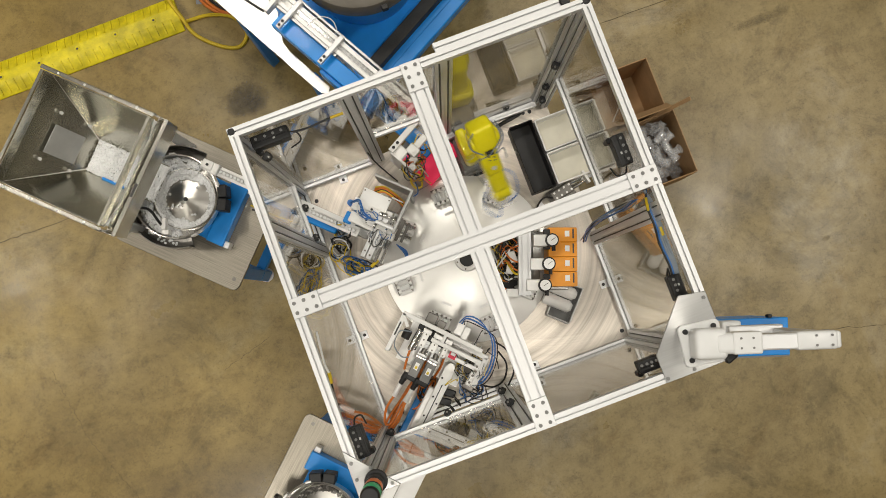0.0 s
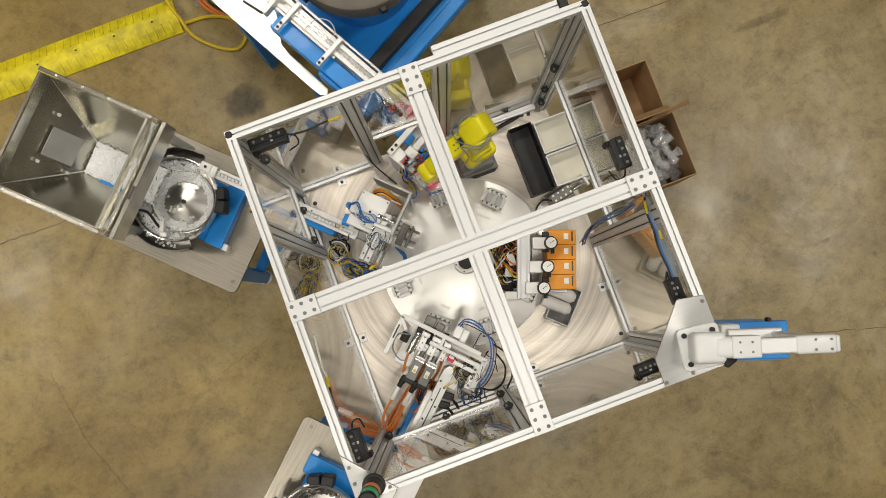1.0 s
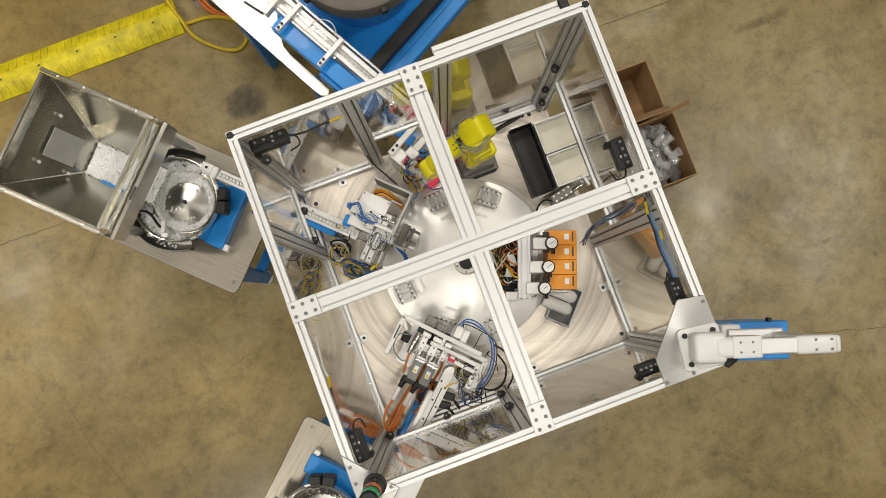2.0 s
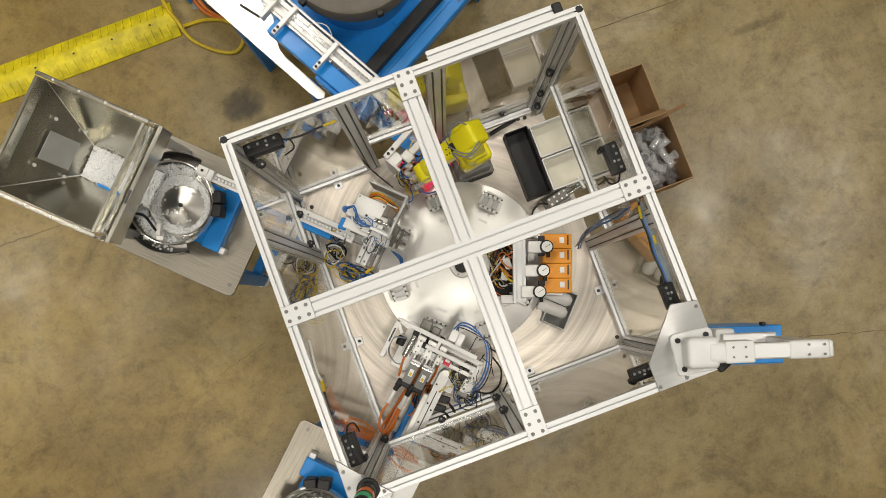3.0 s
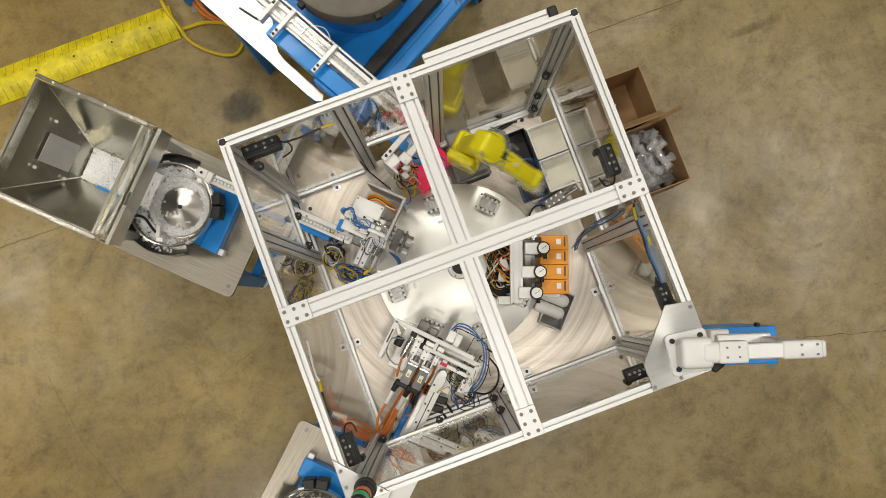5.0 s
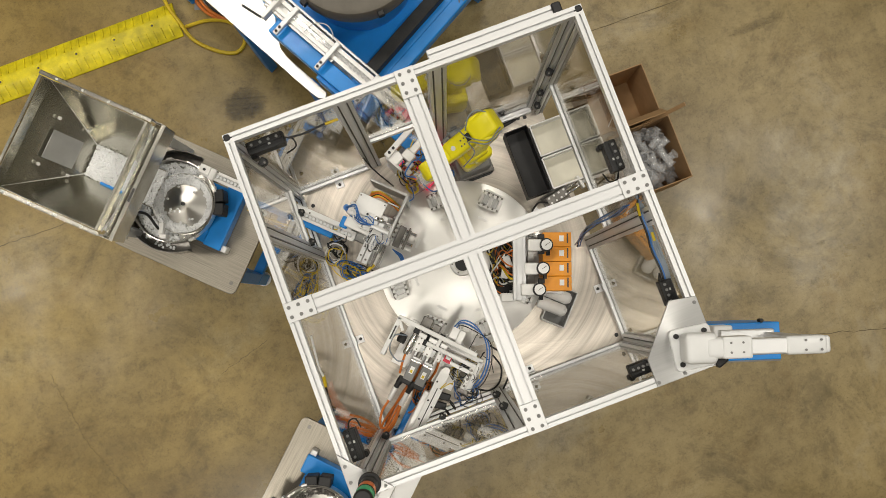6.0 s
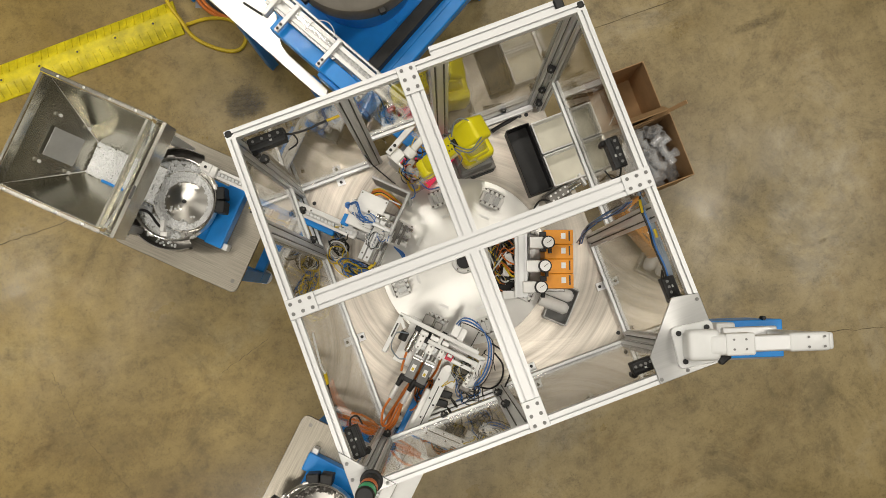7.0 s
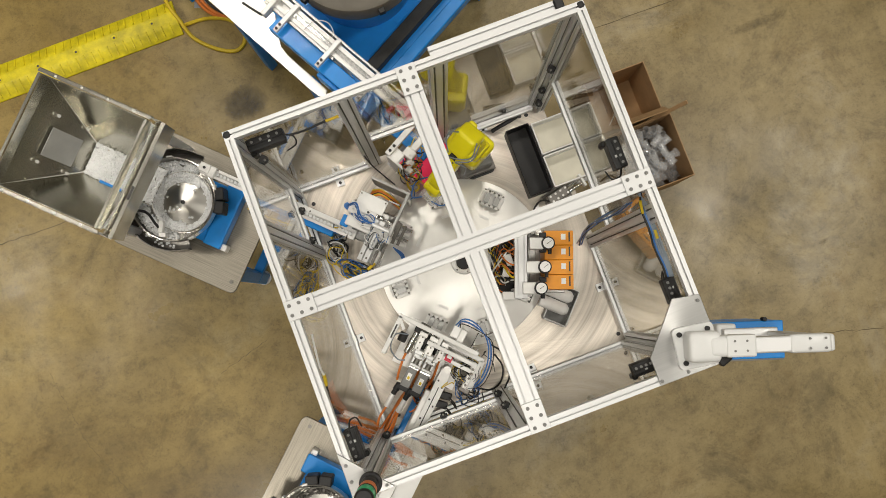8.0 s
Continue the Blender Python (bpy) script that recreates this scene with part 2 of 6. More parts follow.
def B(*boxes, bev=0.0015, seg=1):
    """A bmesh of bevelled boxes: (cx, cy, cz, sx, sy, sz[, rz[, rx[, ry]]])."""
    bm = bmesh.new()
    for b in boxes:
        cx, cy, cz, sx, sy, sz = b[:6]
        rz, rx, ry = (list(b[6:]) + [0, 0, 0])[:3]
        tmp = bmesh.new()
        bmesh.ops.create_cube(tmp, size=1, matrix=Matrix.Diagonal((sx, sy, sz, 1)))
        if bev:
            bmesh.ops.bevel(tmp, geom=tmp.edges[:], offset=min(bev, 0.3 * min(sx, sy, sz)), segments=seg, affect="EDGES", profile=0.5)
        tmp.transform(pose(cx, cy, cz, rx, ry, rz))
        join(bm, tmp)
    return bm


def join(bm, other):
    me = bpy.data.meshes.new("tmp")
    other.to_mesh(me)
    other.free()
    bm.from_mesh(me)
    bpy.data.meshes.remove(me)
    return bm


def C(*cyls, n=20, bev=0.0):
    """A bmesh of cylinders and cones: (x, y, z0, z1, r0[, r1]) or with end points ((p0), (p1), r0[, r1])."""
    bm = bmesh.new()
    for c in cyls:
        if isinstance(c[0], tuple):
            p0, p1, r0 = Vector(c[0]), Vector(c[1]), c[2]
            r1 = c[3] if len(c) > 3 else r0
        else:
            p0, p1, r0 = Vector((c[0], c[1], c[2])), Vector((c[0], c[1], c[3])), c[4]
            r1 = c[5] if len(c) > 5 else r0
        tmp = bmesh.new()
        h = (p1 - p0).length
        bmesh.ops.create_cone(tmp, cap_ends=True, segments=n, radius1=r0, radius2=r1, depth=h)
        if bev:
            rim = [e for e in tmp.edges if abs(e.verts[0].co.z - e.verts[1].co.z) < 1e-6]
            bmesh.ops.bevel(tmp, geom=rim, offset=bev, segments=2, affect="EDGES", profile=0.5)
        q = (p1 - p0).to_track_quat("Z", "Y").to_matrix().to_4x4()
        tmp.transform(Matrix.Translation((p0 + p1) / 2) @ q)
        join(bm, tmp)
    return bm


def prism(pts, z0, z1, bev=0.0, bm=None):
    """A flat outline drawn up from z0 to z1."""
    tmp = bmesh.new()
    lo = [tmp.verts.new((x, y, z0)) for x, y in pts]
    f = tmp.faces.new(lo)
    up = bmesh.ops.extrude_face_region(tmp, geom=[f])
    bmesh.ops.translate(tmp, vec=(0, 0, z1 - z0), verts=[v for v in up["geom"] if isinstance(v, bmesh.types.BMVert)])
    bmesh.ops.recalc_face_normals(tmp, faces=tmp.faces[:])
    if bev:
        bmesh.ops.bevel(tmp, geom=tmp.edges[:], offset=bev, segments=1, affect="EDGES", profile=0.5)
    return tmp if bm is None else join(bm, tmp)


def rounded(w, h, r, n=5, cx=0, cy=0):
    """Outline of a rectangle with round corners."""
    out = []
    for sx, sy, a0 in ((1, 1, 0), (-1, 1, 90), (-1, -1, 180), (1, -1, 270)):
        for i in range(n + 1):
            a = radians(a0 + 90 * i / n)
            out.append((cx + sx * (w / 2 - r) + r * math.cos(a), cy + sy * (h / 2 - r) + r * math.sin(a)))
    return out


def lathe(profile, n=48, bm=None, a0=0.0, a1=360.0):
    """Turn a profile of (r, z) about the z axis."""
    bm = bm or bmesh.new()
    full = abs(a1 - a0 - 360) < 1e-6
    rows = []
    for i in range(n if full else n + 1):
        a = radians(a0 + (a1 - a0) * i / n)
        rows.append([bm.verts.new((r * math.cos(a), r * math.sin(a), z)) for r, z in profile])
    for i in range(n):
        p, q = rows[i], rows[(i + 1) % len(rows)]
        for k in range(len(profile) - 1):
            if profile[k][0] < 1e-6 and profile[k + 1][0] < 1e-6:
                continue
            bm.faces.new((p[k], q[k], q[k + 1], p[k + 1]))
    bmesh.ops.remove_doubles(bm, verts=bm.verts[:], dist=1e-6)
    bmesh.ops.recalc_face_normals(bm, faces=bm.faces[:])
    return bm


def smooth_line(pts, per=6):
    """A Catmull-Rom line through the points."""
    p = [Vector(q) for q in pts]
    p = [2 * p[0] - p[1]] + p + [2 * p[-1] - p[-2]]
    out = []
    for i in range(1, len(p) - 2):
        for k in range(per):
            t = k / per
            a, b, c, d = p[i - 1], p[i], p[i + 1], p[i + 2]
            out.append(0.5 * (2 * b + (c - a) * t + (2 * a - 5 * b + 4 * c - d) * t * t + (3 * b - a - 3 * c + d) * t ** 3))
    return out + [p[-2]]


def tube(pts, r, n=7, bm=None, per=6):
    """A round cable or hose along a smooth line."""
    bm = bm or bmesh.new()
    line = smooth_line(pts, per)
    rings, side = [], None
    for i, q in enumerate(line):
        d = (line[min(i + 1, len(line) - 1)] - line[max(i - 1, 0)]).normalized()
        side = (side or Vector((0.31, 0.17, 0.93)))
        side = (side - d * side.dot(d)).normalized()
        up = d.cross(side)
        rings.append([bm.verts.new(q + r * (math.cos(math.tau * k / n) * side + math.sin(math.tau * k / n) * up)) for k in range(n)])
    for a, b in zip(rings, rings[1:]):
        for k in range(n):
            bm.faces.new((a[k], a[(k + 1) % n], b[(k + 1) % n], b[k]))
    bm.faces.new(rings[0][::-1])
    bm.faces.new(rings[-1])
    return bm


def slot_outline(w, h, pitch=0.030, slot=0.006, deep=0.0088):
    """Cross-section of a slotted aluminium profile: one slot for each pitch of every side."""
    pts = []
    for (ax, ay), (dx, dy), (nx, ny), ln in (((-w / 2, -h / 2), (1, 0), (0, 1), w), ((w / 2, -h / 2), (0, 1), (-1, 0), h),
                                             ((w / 2, h / 2), (-1, 0), (0, -1), w), ((-w / 2, h / 2), (0, -1), (1, 0), h)):
        pts.append((ax, ay))
        k = max(1, round(ln / pitch))
        for i in range(k):
            c = ln * (i + 0.5) / k
            b = max(0.0054, slot / 2 + 0.001)
            for s, d in ((-slot / 2, 0), (-slot / 2, 0.003), (-b, 0.003), (-b, deep), (b, deep), (b, 0.003), (slot / 2, 0.003), (slot / 2, 0)):
                pts.append((ax + dx * (c + s) + nx * d, ay + dy * (c + s) + ny * d))
    return pts


def profile_bar(p0, p1, w=0.030, h=0.030, up=(0, 0, 1), slot=0.0048):
    """A slotted bar from p0 to p1; w lies level, h along up."""
    p0, p1 = Vector(p0), Vector(p1)
    z = (p1 - p0).normalized()
    y = (Vector(up) - z * Vector(up).dot(z)).normalized()
    x = y.cross(z)
    m = Matrix((x, y, z)).transposed().to_4x4()
    m.translation = p0
    bm = prism(slot_outline(w, h, slot=slot), 0, (p1 - p0).length)
    bm.transform(m)
    return bm


# ---- the hall ----
whole("floor", B((0.2, 0.4, -0.05, 16, 14, 0.1), bev=0), "floor", "worn ochre and grey sealed concrete floor with stains", "floor", kind="structure")
for nm, b in (("wall_north", (0.2, 7.5, 5.8, 16.4, 0.2, 11.6)), ("wall_south", (0.2, -6.7, 5.8, 16.4, 0.2, 11.6)),
              ("wall_east", (8.3, 0.4, 5.8, 0.2, 14, 11.6)), ("wall_west", (-7.9, 0.4, 5.8, 0.2, 14, 11.6))):
    whole(nm, B(b, bev=0), "wall", "plain painted hall wall", "wall", kind="structure")
whole("ceiling", B((0.2, 0.4, 11.65, 16.4, 14.4, 0.1), bev=0), "roof", "plain grey hall roof", "ceiling", kind="structure")

# ---- the enclosure ----
ZT, W45 = 2.1415, 0.030
H2 = 0.587
XC, YC = 0.0025, 0.0057   # lines of the cross beams


def enclosure():
    e = thing("machine_enclosure", "square white aluminium profile guard with clear panels round the assembly machine", "machine guard", pose(-0.0007, -0.0086, 0, 0, 0, -0.2))
    zt = ZT - W45 / 2
    c = H2 - W45 / 2
    for p0, p1 in (((-H2, c, zt), (H2, c, zt)), ((-H2, -c, zt), (H2, -c, zt)), ((-c, -c + W45 / 2, zt), (-c, c - W45 / 2, zt)), ((c, -c + W45 / 2, zt), (c, c - W45 / 2, zt))):
        part("top_beam", profile_bar(p0, p1), "alu", e)
    part("cross_beam", profile_bar((-c + W45 / 2, YC, zt), (c - W45 / 2, YC, zt), 0.06), "alu", e)
    part("cross_beam", profile_bar((XC, YC + 0.03, zt), (XC, c - W45 / 2, zt), 0.06), "alu", e)
    part("cross_beam", profile_bar((XC, -c + W45 / 2, zt), (XC, YC - 0.03, zt), 0.06), "alu", e)
    zp = ZT - W45
    pw, pn1, pn2, ps, pe = 0.2505, -0.1955, 0.0905, -0.0315, -0.0835   # posts between the corners
    posts = [(-c, c), (c, c), (c, -c), (-c, -c), (-c, pw), (pn1, c), (pn2, c), (ps, -c), (c, pe)]
    posts += [(c, c - W45), (c - W45, c), (-c, c - W45), (-c, pw + W45), (pn1 - W45, c), (pn2 + W45, c), (c - W45, -c), (c, -c + W45), (c, pe - W45), (ps - W45, -c), (-c, -c + W45), (-c + W45, -c)]
    for x, y in posts:
        part("post", profile_bar((x, y, 0.9), (x, y, zp), up=(0, 1, 0), slot=0.0065), "alu", e)
        # dark strips down the post slots: the shade inside them as a colour
        q, dp = 0.004, W45 / 2 - 0.003
        part("slot_shade", B(*[(x + dx * dp, y + dy * dp, (0.9 + zp) / 2, q if dy else 0.002, q if dx else 0.002, zp - 0.9) for dx, dy in ((1, 0), (-1, 0), (0, 1), (0, -1))], bev=0), "seal", e)
    zr = 0.9 + W45 / 2
    h = W45 / 2

    def rail(p0, p1, z=zr, name="rail"):
        part(name, profile_bar((*p0, z), (*p1, z), slot=0.0085), "alu", e)
        # dark strips along the rail slots too, standing in for their shade
        (ax, ay), (bx, by), dp = p0, p1, W45 / 2 - 0.0025
        for s in (-1, 1):
            b = ((ax + bx) / 2, ay + s * dp, z, abs(bx - ax), 0.002, 0.007) if ay == by else (ax + s * dp, (ay + by) / 2, z, 0.002, abs(by - ay), 0.007)
            part("slot_shade", B(b, bev=0), "rubber", e)
        b = ((ax + bx) / 2, ay, z + dp, abs(bx - ax), 0.0045, 0.002) if ay == by else (ax, (ay + by) / 2, z + dp, 0.0045, abs(by - ay), 0.002)
        part("slot_shade", B(b, bev=0), "seal", e)

    rail((-c + h, c), (pn1 - h, c)); rail((pn2 + h, c), (c - h, c))
    rail((-c, -c + h), (-c, pw - h))
    rail((ps + h, -c), (c - h, -c))
    rail((c, -c + h), (c, pe - h)); rail((c, pe + h), (c, c - h), 1.394, "mid_rail")
    rail((-c, pw + h), (-c, c - h)); rail((-c + h, -c), (ps - h, -c))
    rail((-c, pw + h), (-c, c - h), 1.239, "mid_rail")
    rail((-c + h, -c), (ps - h, -c), 1.239, "mid_rail")
    rail((pn1 + h, c), (pn2 - h, c), 1.424, "mid_rail")
    # clear panels
    t = 0.005

    def pane(x0, y0, x1, y1, z0, z1):
        ob = part("panel", B(((x0 + x1) / 2, (y0 + y1) / 2, (z0 + z1) / 2, max(t, abs(x1 - x0)), max(t, abs(y1 - y0)), z1 - z0), bev=0), "panel", e)
        ob.visible_shadow = False

    zb, zu, g = 0.9 + W45, zp, h
    pane(-c + g, c, pn1 - g, c, zb, zu); pane(pn1 + g, c, pn2 - g, c, 1.439, zu); pane(pn2 + g, c, c - g, c, zb, zu)
    pane(-c, pw + g, -c, c - g, 1.254, zu); pane(-c, -c + g, -c, pw - g, zb, zu)
    pane(-c + g, -c, ps - g, -c, 1.254, zu); pane(ps + g, -c, c - g, -c, zb, zu)
    pane(c, -c + g, c, pe - g, zb, zu); pane(c, pe + g, c, c - g, 1.409, zu)
    # joint plates with button bolts
    def bolted(outline, bolts, z=ZT, th=0.006, mat="alu", name="joint_plate", r=0.0058):
        p = part(name, prism(outline, z, z + th, 0.001), mat, e)
        for x, y in bolts:
            part("bolt", C((x, y, z + th, z + th + 0.003, r), (x, y, z + th + 0.003, z + th + 0.0045, r * 0.55), n=10), "grey", p)
    def rect(x0, y0, x1, y1):
        return [(x0, y0), (x1, y0), (x1, y1), (x0, y1)]
    b, q = 0.0152, H2 - 0.0457   # half the bolt pitch, middle of a plate
    six = [(x, y) for x in (-b, b) for y in (-2 * b, 0, 2 * b)]
    bolted(rect(XC - 0.031, H2 - 0.092, XC + 0.031, H2), [(XC + x, q + y) for x, y in six])
    bolted(rect(XC - 0.031, -H2, XC + 0.031, -H2 + 0.092), [(XC + x, -q + y) for x, y in six])
    bolted(rect(-H2, YC - 0.031, -H2 + 0.092, YC + 0.031), [(-q + y, YC + x) for x, y in six])
    bolted(rect(H2 - 0.092, YC - 0.031, H2, YC + 0.031), [(q + y, YC + x) for x, y in six])
    bolted([(H2, -H2), (H2, -0.373), (H2 - 0.082, -0.358), (H2 - 0.206, -0.50), (H2 - 0.206, -H2)],
           [(0.575, -0.389), (0.575, -0.478), (0.389, -0.575), (0.472, -0.576), (0.552, -0.576)], mat="alu_plate", name="corner_plate")
    bolted([(-H2, -H2), (-H2 + 0.130, -H2), (-H2, -H2 + 0.150)], [(-0.574, -0.48), (-0.524, -0.51), (-0.48, -0.574), (-0.53, -0.574), (-0.574, -0.53)], mat="alu_plate", name="corner_plate")
    # black corner caps
    for x, y in ((-H2, H2), (H2, H2), (H2, -H2), (-H2, -H2)):
        part("corner_cap", B((x - math.copysign(0.012, x), y - math.copysign(0.012, y), ZT - 0.02, 0.028, 0.028, 0.044), bev=0.01, seg=2), "black", e)
    return e


enclosure()

# ---- the machine table ----
tb = thing("machine_table", "brushed and swirled steel table top on a blue welded stand", "machine table")
part("table_top", B((0.0, -0.008, 0.89, 1.18, 1.18, 0.02), bev=0.002), "steel_table", tb)
for x in (-0.54, 0.54):
    for y in (-0.54, 0.54):
        part("leg", B((x, y, 0.43, 0.075, 0.075, 0.86), bev=0.004), "blue", tb)
for y in (-0.54, 0.54):
    part("stretcher", B((0, y, 0.84, 1.0, 0.07, 0.08), bev=0.004), "blue", tb)
    part("stretcher", B((0, y, 0.18, 1.0, 0.07, 0.07), bev=0.004), "blue", tb)
for x, y in ((0.535, -0.535), (-0.53, 0.485), (0.505, 0.525), (-0.5, -0.525), (0.475, 0.53), (0.435, 0.535)):
    part("table_bolt", C((x, y, 0.9, 0.903, 0.009), n=12), "black", tb)

# ---- bowl feeders ----
def caps_mesh(places, size):
    """Many small round caps at the given poses, in one bmesh."""
    n, vs, fs = 8, [], []
    ring = [(math.cos(math.tau * i / n), math.sin(math.tau * i / n)) for i in range(n)]
    shape = np.array([(size * c, size * q, -size * 0.55) for c, q in ring] + [(size * 0.86 * c, size * 0.86 * q, size * 0.55) for c, q in ring])
    for m in places:
        o = len(vs)
        vs.extend((shape @ np.array(m.to_3x3()).T + np.array(m.translation)).tolist())
        fs.append(list(range(o, o + n))[::-1])
        fs.append(list(range(o + n, o + 2 * n)))
        fs.extend((o + i, o + (i + 1) % n, o + n + (i + 1) % n, o + n + i) for i in range(n))
    me = bpy.data.meshes.new("tmp")
    me.from_pydata(vs, [], fs)
    bm = bmesh.new()
    bm.from_mesh(me)
    bpy.data.meshes.remove(me)
    return bm


def scatter(n, r0, r1, a0, a1, z, size, seed):
    """Loose round caps strewn over a ring."""
    rnd = random.Random(seed)
    out = []
    for _ in range(n):
        a, r = radians(rnd.uniform(a0, a1)), math.sqrt(rnd.uniform(r0 * r0, r1 * r1))
        out.append(pose(r * math.cos(a), r * math.sin(a), z + rnd.uniform(0, 0.012), rnd.uniform(-35, 35), rnd.uniform(-35, 35), 0))
    return caps_mesh(out, size)


def heap(n, x0, x1, y0, y1, z0, bulge, size, seed):
    """A heap of caps over a rectangle."""
    rnd = random.Random(seed)
    out = []
    for _ in range(n):
        u, v = rnd.random(), rnd.random()
        z = z0 + bulge * math.sin(math.pi * u) * math.sin(math.pi * v) + rnd.uniform(-0.006, 0.006)
        out.append(pose(x0 + u * (x1 - x0), y0 + v * (y1 - y0), z, rnd.uniform(-70, 70), rnd.uniform(-70, 70), 0))
    return caps_mesh(out, size)


def bowl_feeder(m, side, reach, caps, load="cap_white"):
    """Vibrating bowl on a steel plate and blue stand; its track leaves along +x at y = side."""
    f = thing("bowl_feeder", "polished steel vibrating bowl feeder on a blue base and steel plate", "parts feeder", m, "bowl feeders")
    pts = rounded(0.62, 0.57, 0.03, 4, -0.01, 0)
    part("base_plate", prism(pts, 0.785, 0.8, 0.0015), "steel_plate", f, "brushed steel base plate")
    for x, y in ((0.265, -0.235), (0.265, 0.235), (-0.27, -0.24), (-0.27, 0.24)):
        part("plate_screw", C((x, y, 0.8, 0.803, 0.009), n=12), "dark_steel", f)
        part("stand_leg", B((x * 0.86, y * 0.86, 0.40, 0.06, 0.06, 0.74), bev=0.004), "blue", f)
        part("foot", C((x * 0.86, y * 0.86, 0.0, 0.012, 0.04), (x * 0.86, y * 0.86, 0.012, 0.05, 0.011), n=14), "alu_part", f)
    for y in (-0.2, 0.2):
        part("stand_rail", B((0, y, 0.755, 0.52, 0.055, 0.055), bev=0.004), "blue", f)
        part("stand_rail", B((0, y, 0.2, 0.52, 0.05, 0.05), bev=0.004), "blue", f)
    for x in (-0.23, 0.23):
        part("stand_rail", B((x, 0, 0.755, 0.055, 0.36, 0.055), bev=0.004), "blue", f)
        part("stand_rail", B((x, 0, 0.2, 0.05, 0.36, 0.05), bev=0.004), "blue", f)
    # drive unit
    hx, hy, ox, oy = -0.021, 0.012, -0.061, 0.006   # hub of the cone, centre of the outer track
    part("drive_base", B((-0.04, 0.02, 0.835, 0.26, 0.27, 0.05), (0.130, 0.03, 0.84, 0.084, 0.30, 0.075), bev=0.006, seg=2), "blue", f, "blue painted drive base")
    part("drive_cover", C((ox, oy, 0.86, 0.945, 0.13, 0.125), n=36), "dark_steel", f, smooth=True)
    for y in (-0.105, 0.16):
        part("hold_down", B((0.183, y, 0.83, 0.026, 0.03, 0.06), bev=0.003), "alu_part", f)
    for x, y, a in ((0.107, 0.106, 30), (0.131, 0.053, 18)):
        part("coil_box", B((x, y, 0.985, 0.046, 0.055, 0.09, a), bev=0.006, seg=2), "black", f)
    # cone floor, outer spiral track and rim
    bowl = part("bowl", lathe([(0.001, 1.012), (0.02, 1.0105), (0.112, 0.996), (0.1285, 0.994), (0.1295, 1.022), (0.1335, 1.023), (0.1335, 0.985), (0.1, 0.96), (0.0, 0.955)], 96), "bowl_steel", f, "polished steel bowl with a shallow cone floor", smooth=True)
    bowl.location = (hx, hy, 0)
    track = part("bowl_track", lathe([(0.06, 0.95), (0.140, 0.976), (0.141, 0.99), (0.176, 0.986), (0.178, 1.035), (0.183, 1.036), (0.183, 0.98), (0.14, 0.935), (0.06, 0.935)], 96), "bowl_steel", f, "stepped steel track round the bowl", smooth=True)
    track.location = (ox, oy, 0)
    hub = part("hub_bolt", C((hx, hy, 1.012, 1.022, 0.009), n=12), "black", f)
    guard = part("catch_pan", lathe([(0.175, 0.965), (0.212, 0.955), (0.222, 0.965), (0.222, 1.02), (0.226, 1.02), (0.226, 0.945), (0.160, 0.945)], 40, a0=85, a1=310), "dark_steel", f, "dark steel catch pan round the bowl", smooth=True)
    guard.location = (ox, oy, 0)
    c1 = part("cap_ring", join(join(scatter(caps * 3, 0.104, 0.126, 0, 360, 1.002, 0.0055, 3), scatter(caps * 2, 0.092, 0.117, 70, 300, 1.002, 0.0055, 11)), join(scatter(18, 0.03, 0.098, 0, 360, 1.013, 0.0055, 6), scatter(caps * 2, 0.112, 0.127, 90, 280, 1.012, 0.0055, 7))), load, f, "small plastic parts heaped in the bowl")
    c1.location = (hx, hy, 0)
    c2 = part("cap_ring", join(scatter(caps * 3, 0.115, 0.172, 75, 300, 0.995, 0.0055, 4), scatter(26, 0.188, 0.208, 190, 292, 0.966, 0.0058, 5)), load, f, "small plastic parts on the bowl track")
    c2.location = (ox, oy, 0)
    tagged(c1, kind="stuff"), tagged(c2, kind="stuff")
    # tooling along the rim
    part("sweep_arm", tube([(-0.19, -0.11, 1.09), (-0.12, -0.09, 1.10), (-0.06, -0.12, 1.095), (-0.03, -0.14, 1.06)], 0.006), "black", f)
    part("sensor_clamp", B((-0.04, -0.12, 1.075, 0.02, 0.05, 0.03, 20), (-0.02, -0.15, 1.06, 0.03, 0.02, 0.05, 20), bev=0.002), "alu_part", f)
    s = 1 if side > 0 else -1
    for a in (40, 75, 120, 215, 260, 320):
        part("rim_bracket", B((ox + 0.185 * math.cos(radians(a)), oy + 0.185 * math.sin(radians(a)), 1.02, 0.012, 0.026, 0.03, a), bev=0.0015), "alu_part", f)
    part("exit_block", B((0.02, side * 1.03, 1.05, 0.05, 0.04, 0.05), (0.055, side * 1.0, 1.06, 0.03, 0.05, 0.02), bev=0.003), "alu_part", f)
    part("exit_screw", C((0.02, side * 1.03, 1.075, 1.082, 0.006), n=8), "black", f)
    # straight track
    x0, x1, y = 0.0, reach, side
    L, cx = x1 - x0, (x0 + x1) / 2
    part("track", B((cx, y - 0.015, 1.045, L, 0.013, 0.018), (cx, y + 0.015, 1.045, L, 0.013, 0.018), (cx, y, 1.03, L, 0.043, 0.012), bev=0.0012), "alu_part", f, "long aluminium feed track with a slot")
    bm = bmesh.new()
    k = int(L / 0.017)
    for i in range(k):
        bmesh.ops.create_cone(bm, cap_ends=True, segments=10, radius1=0.0072, radius2=0.0064, depth=0.008, matrix=pose(x0 + (i + 0.5) * 0.017, y, 1.043))
    tagged(part("queued_caps", bm, "cap_white", f), kind="stuff")
    part("track_cover", B((cx + 0.1, y + s * 0.022, 1.057, L - 0.25, 0.02, 0.004), bev=0.001), "white", f)
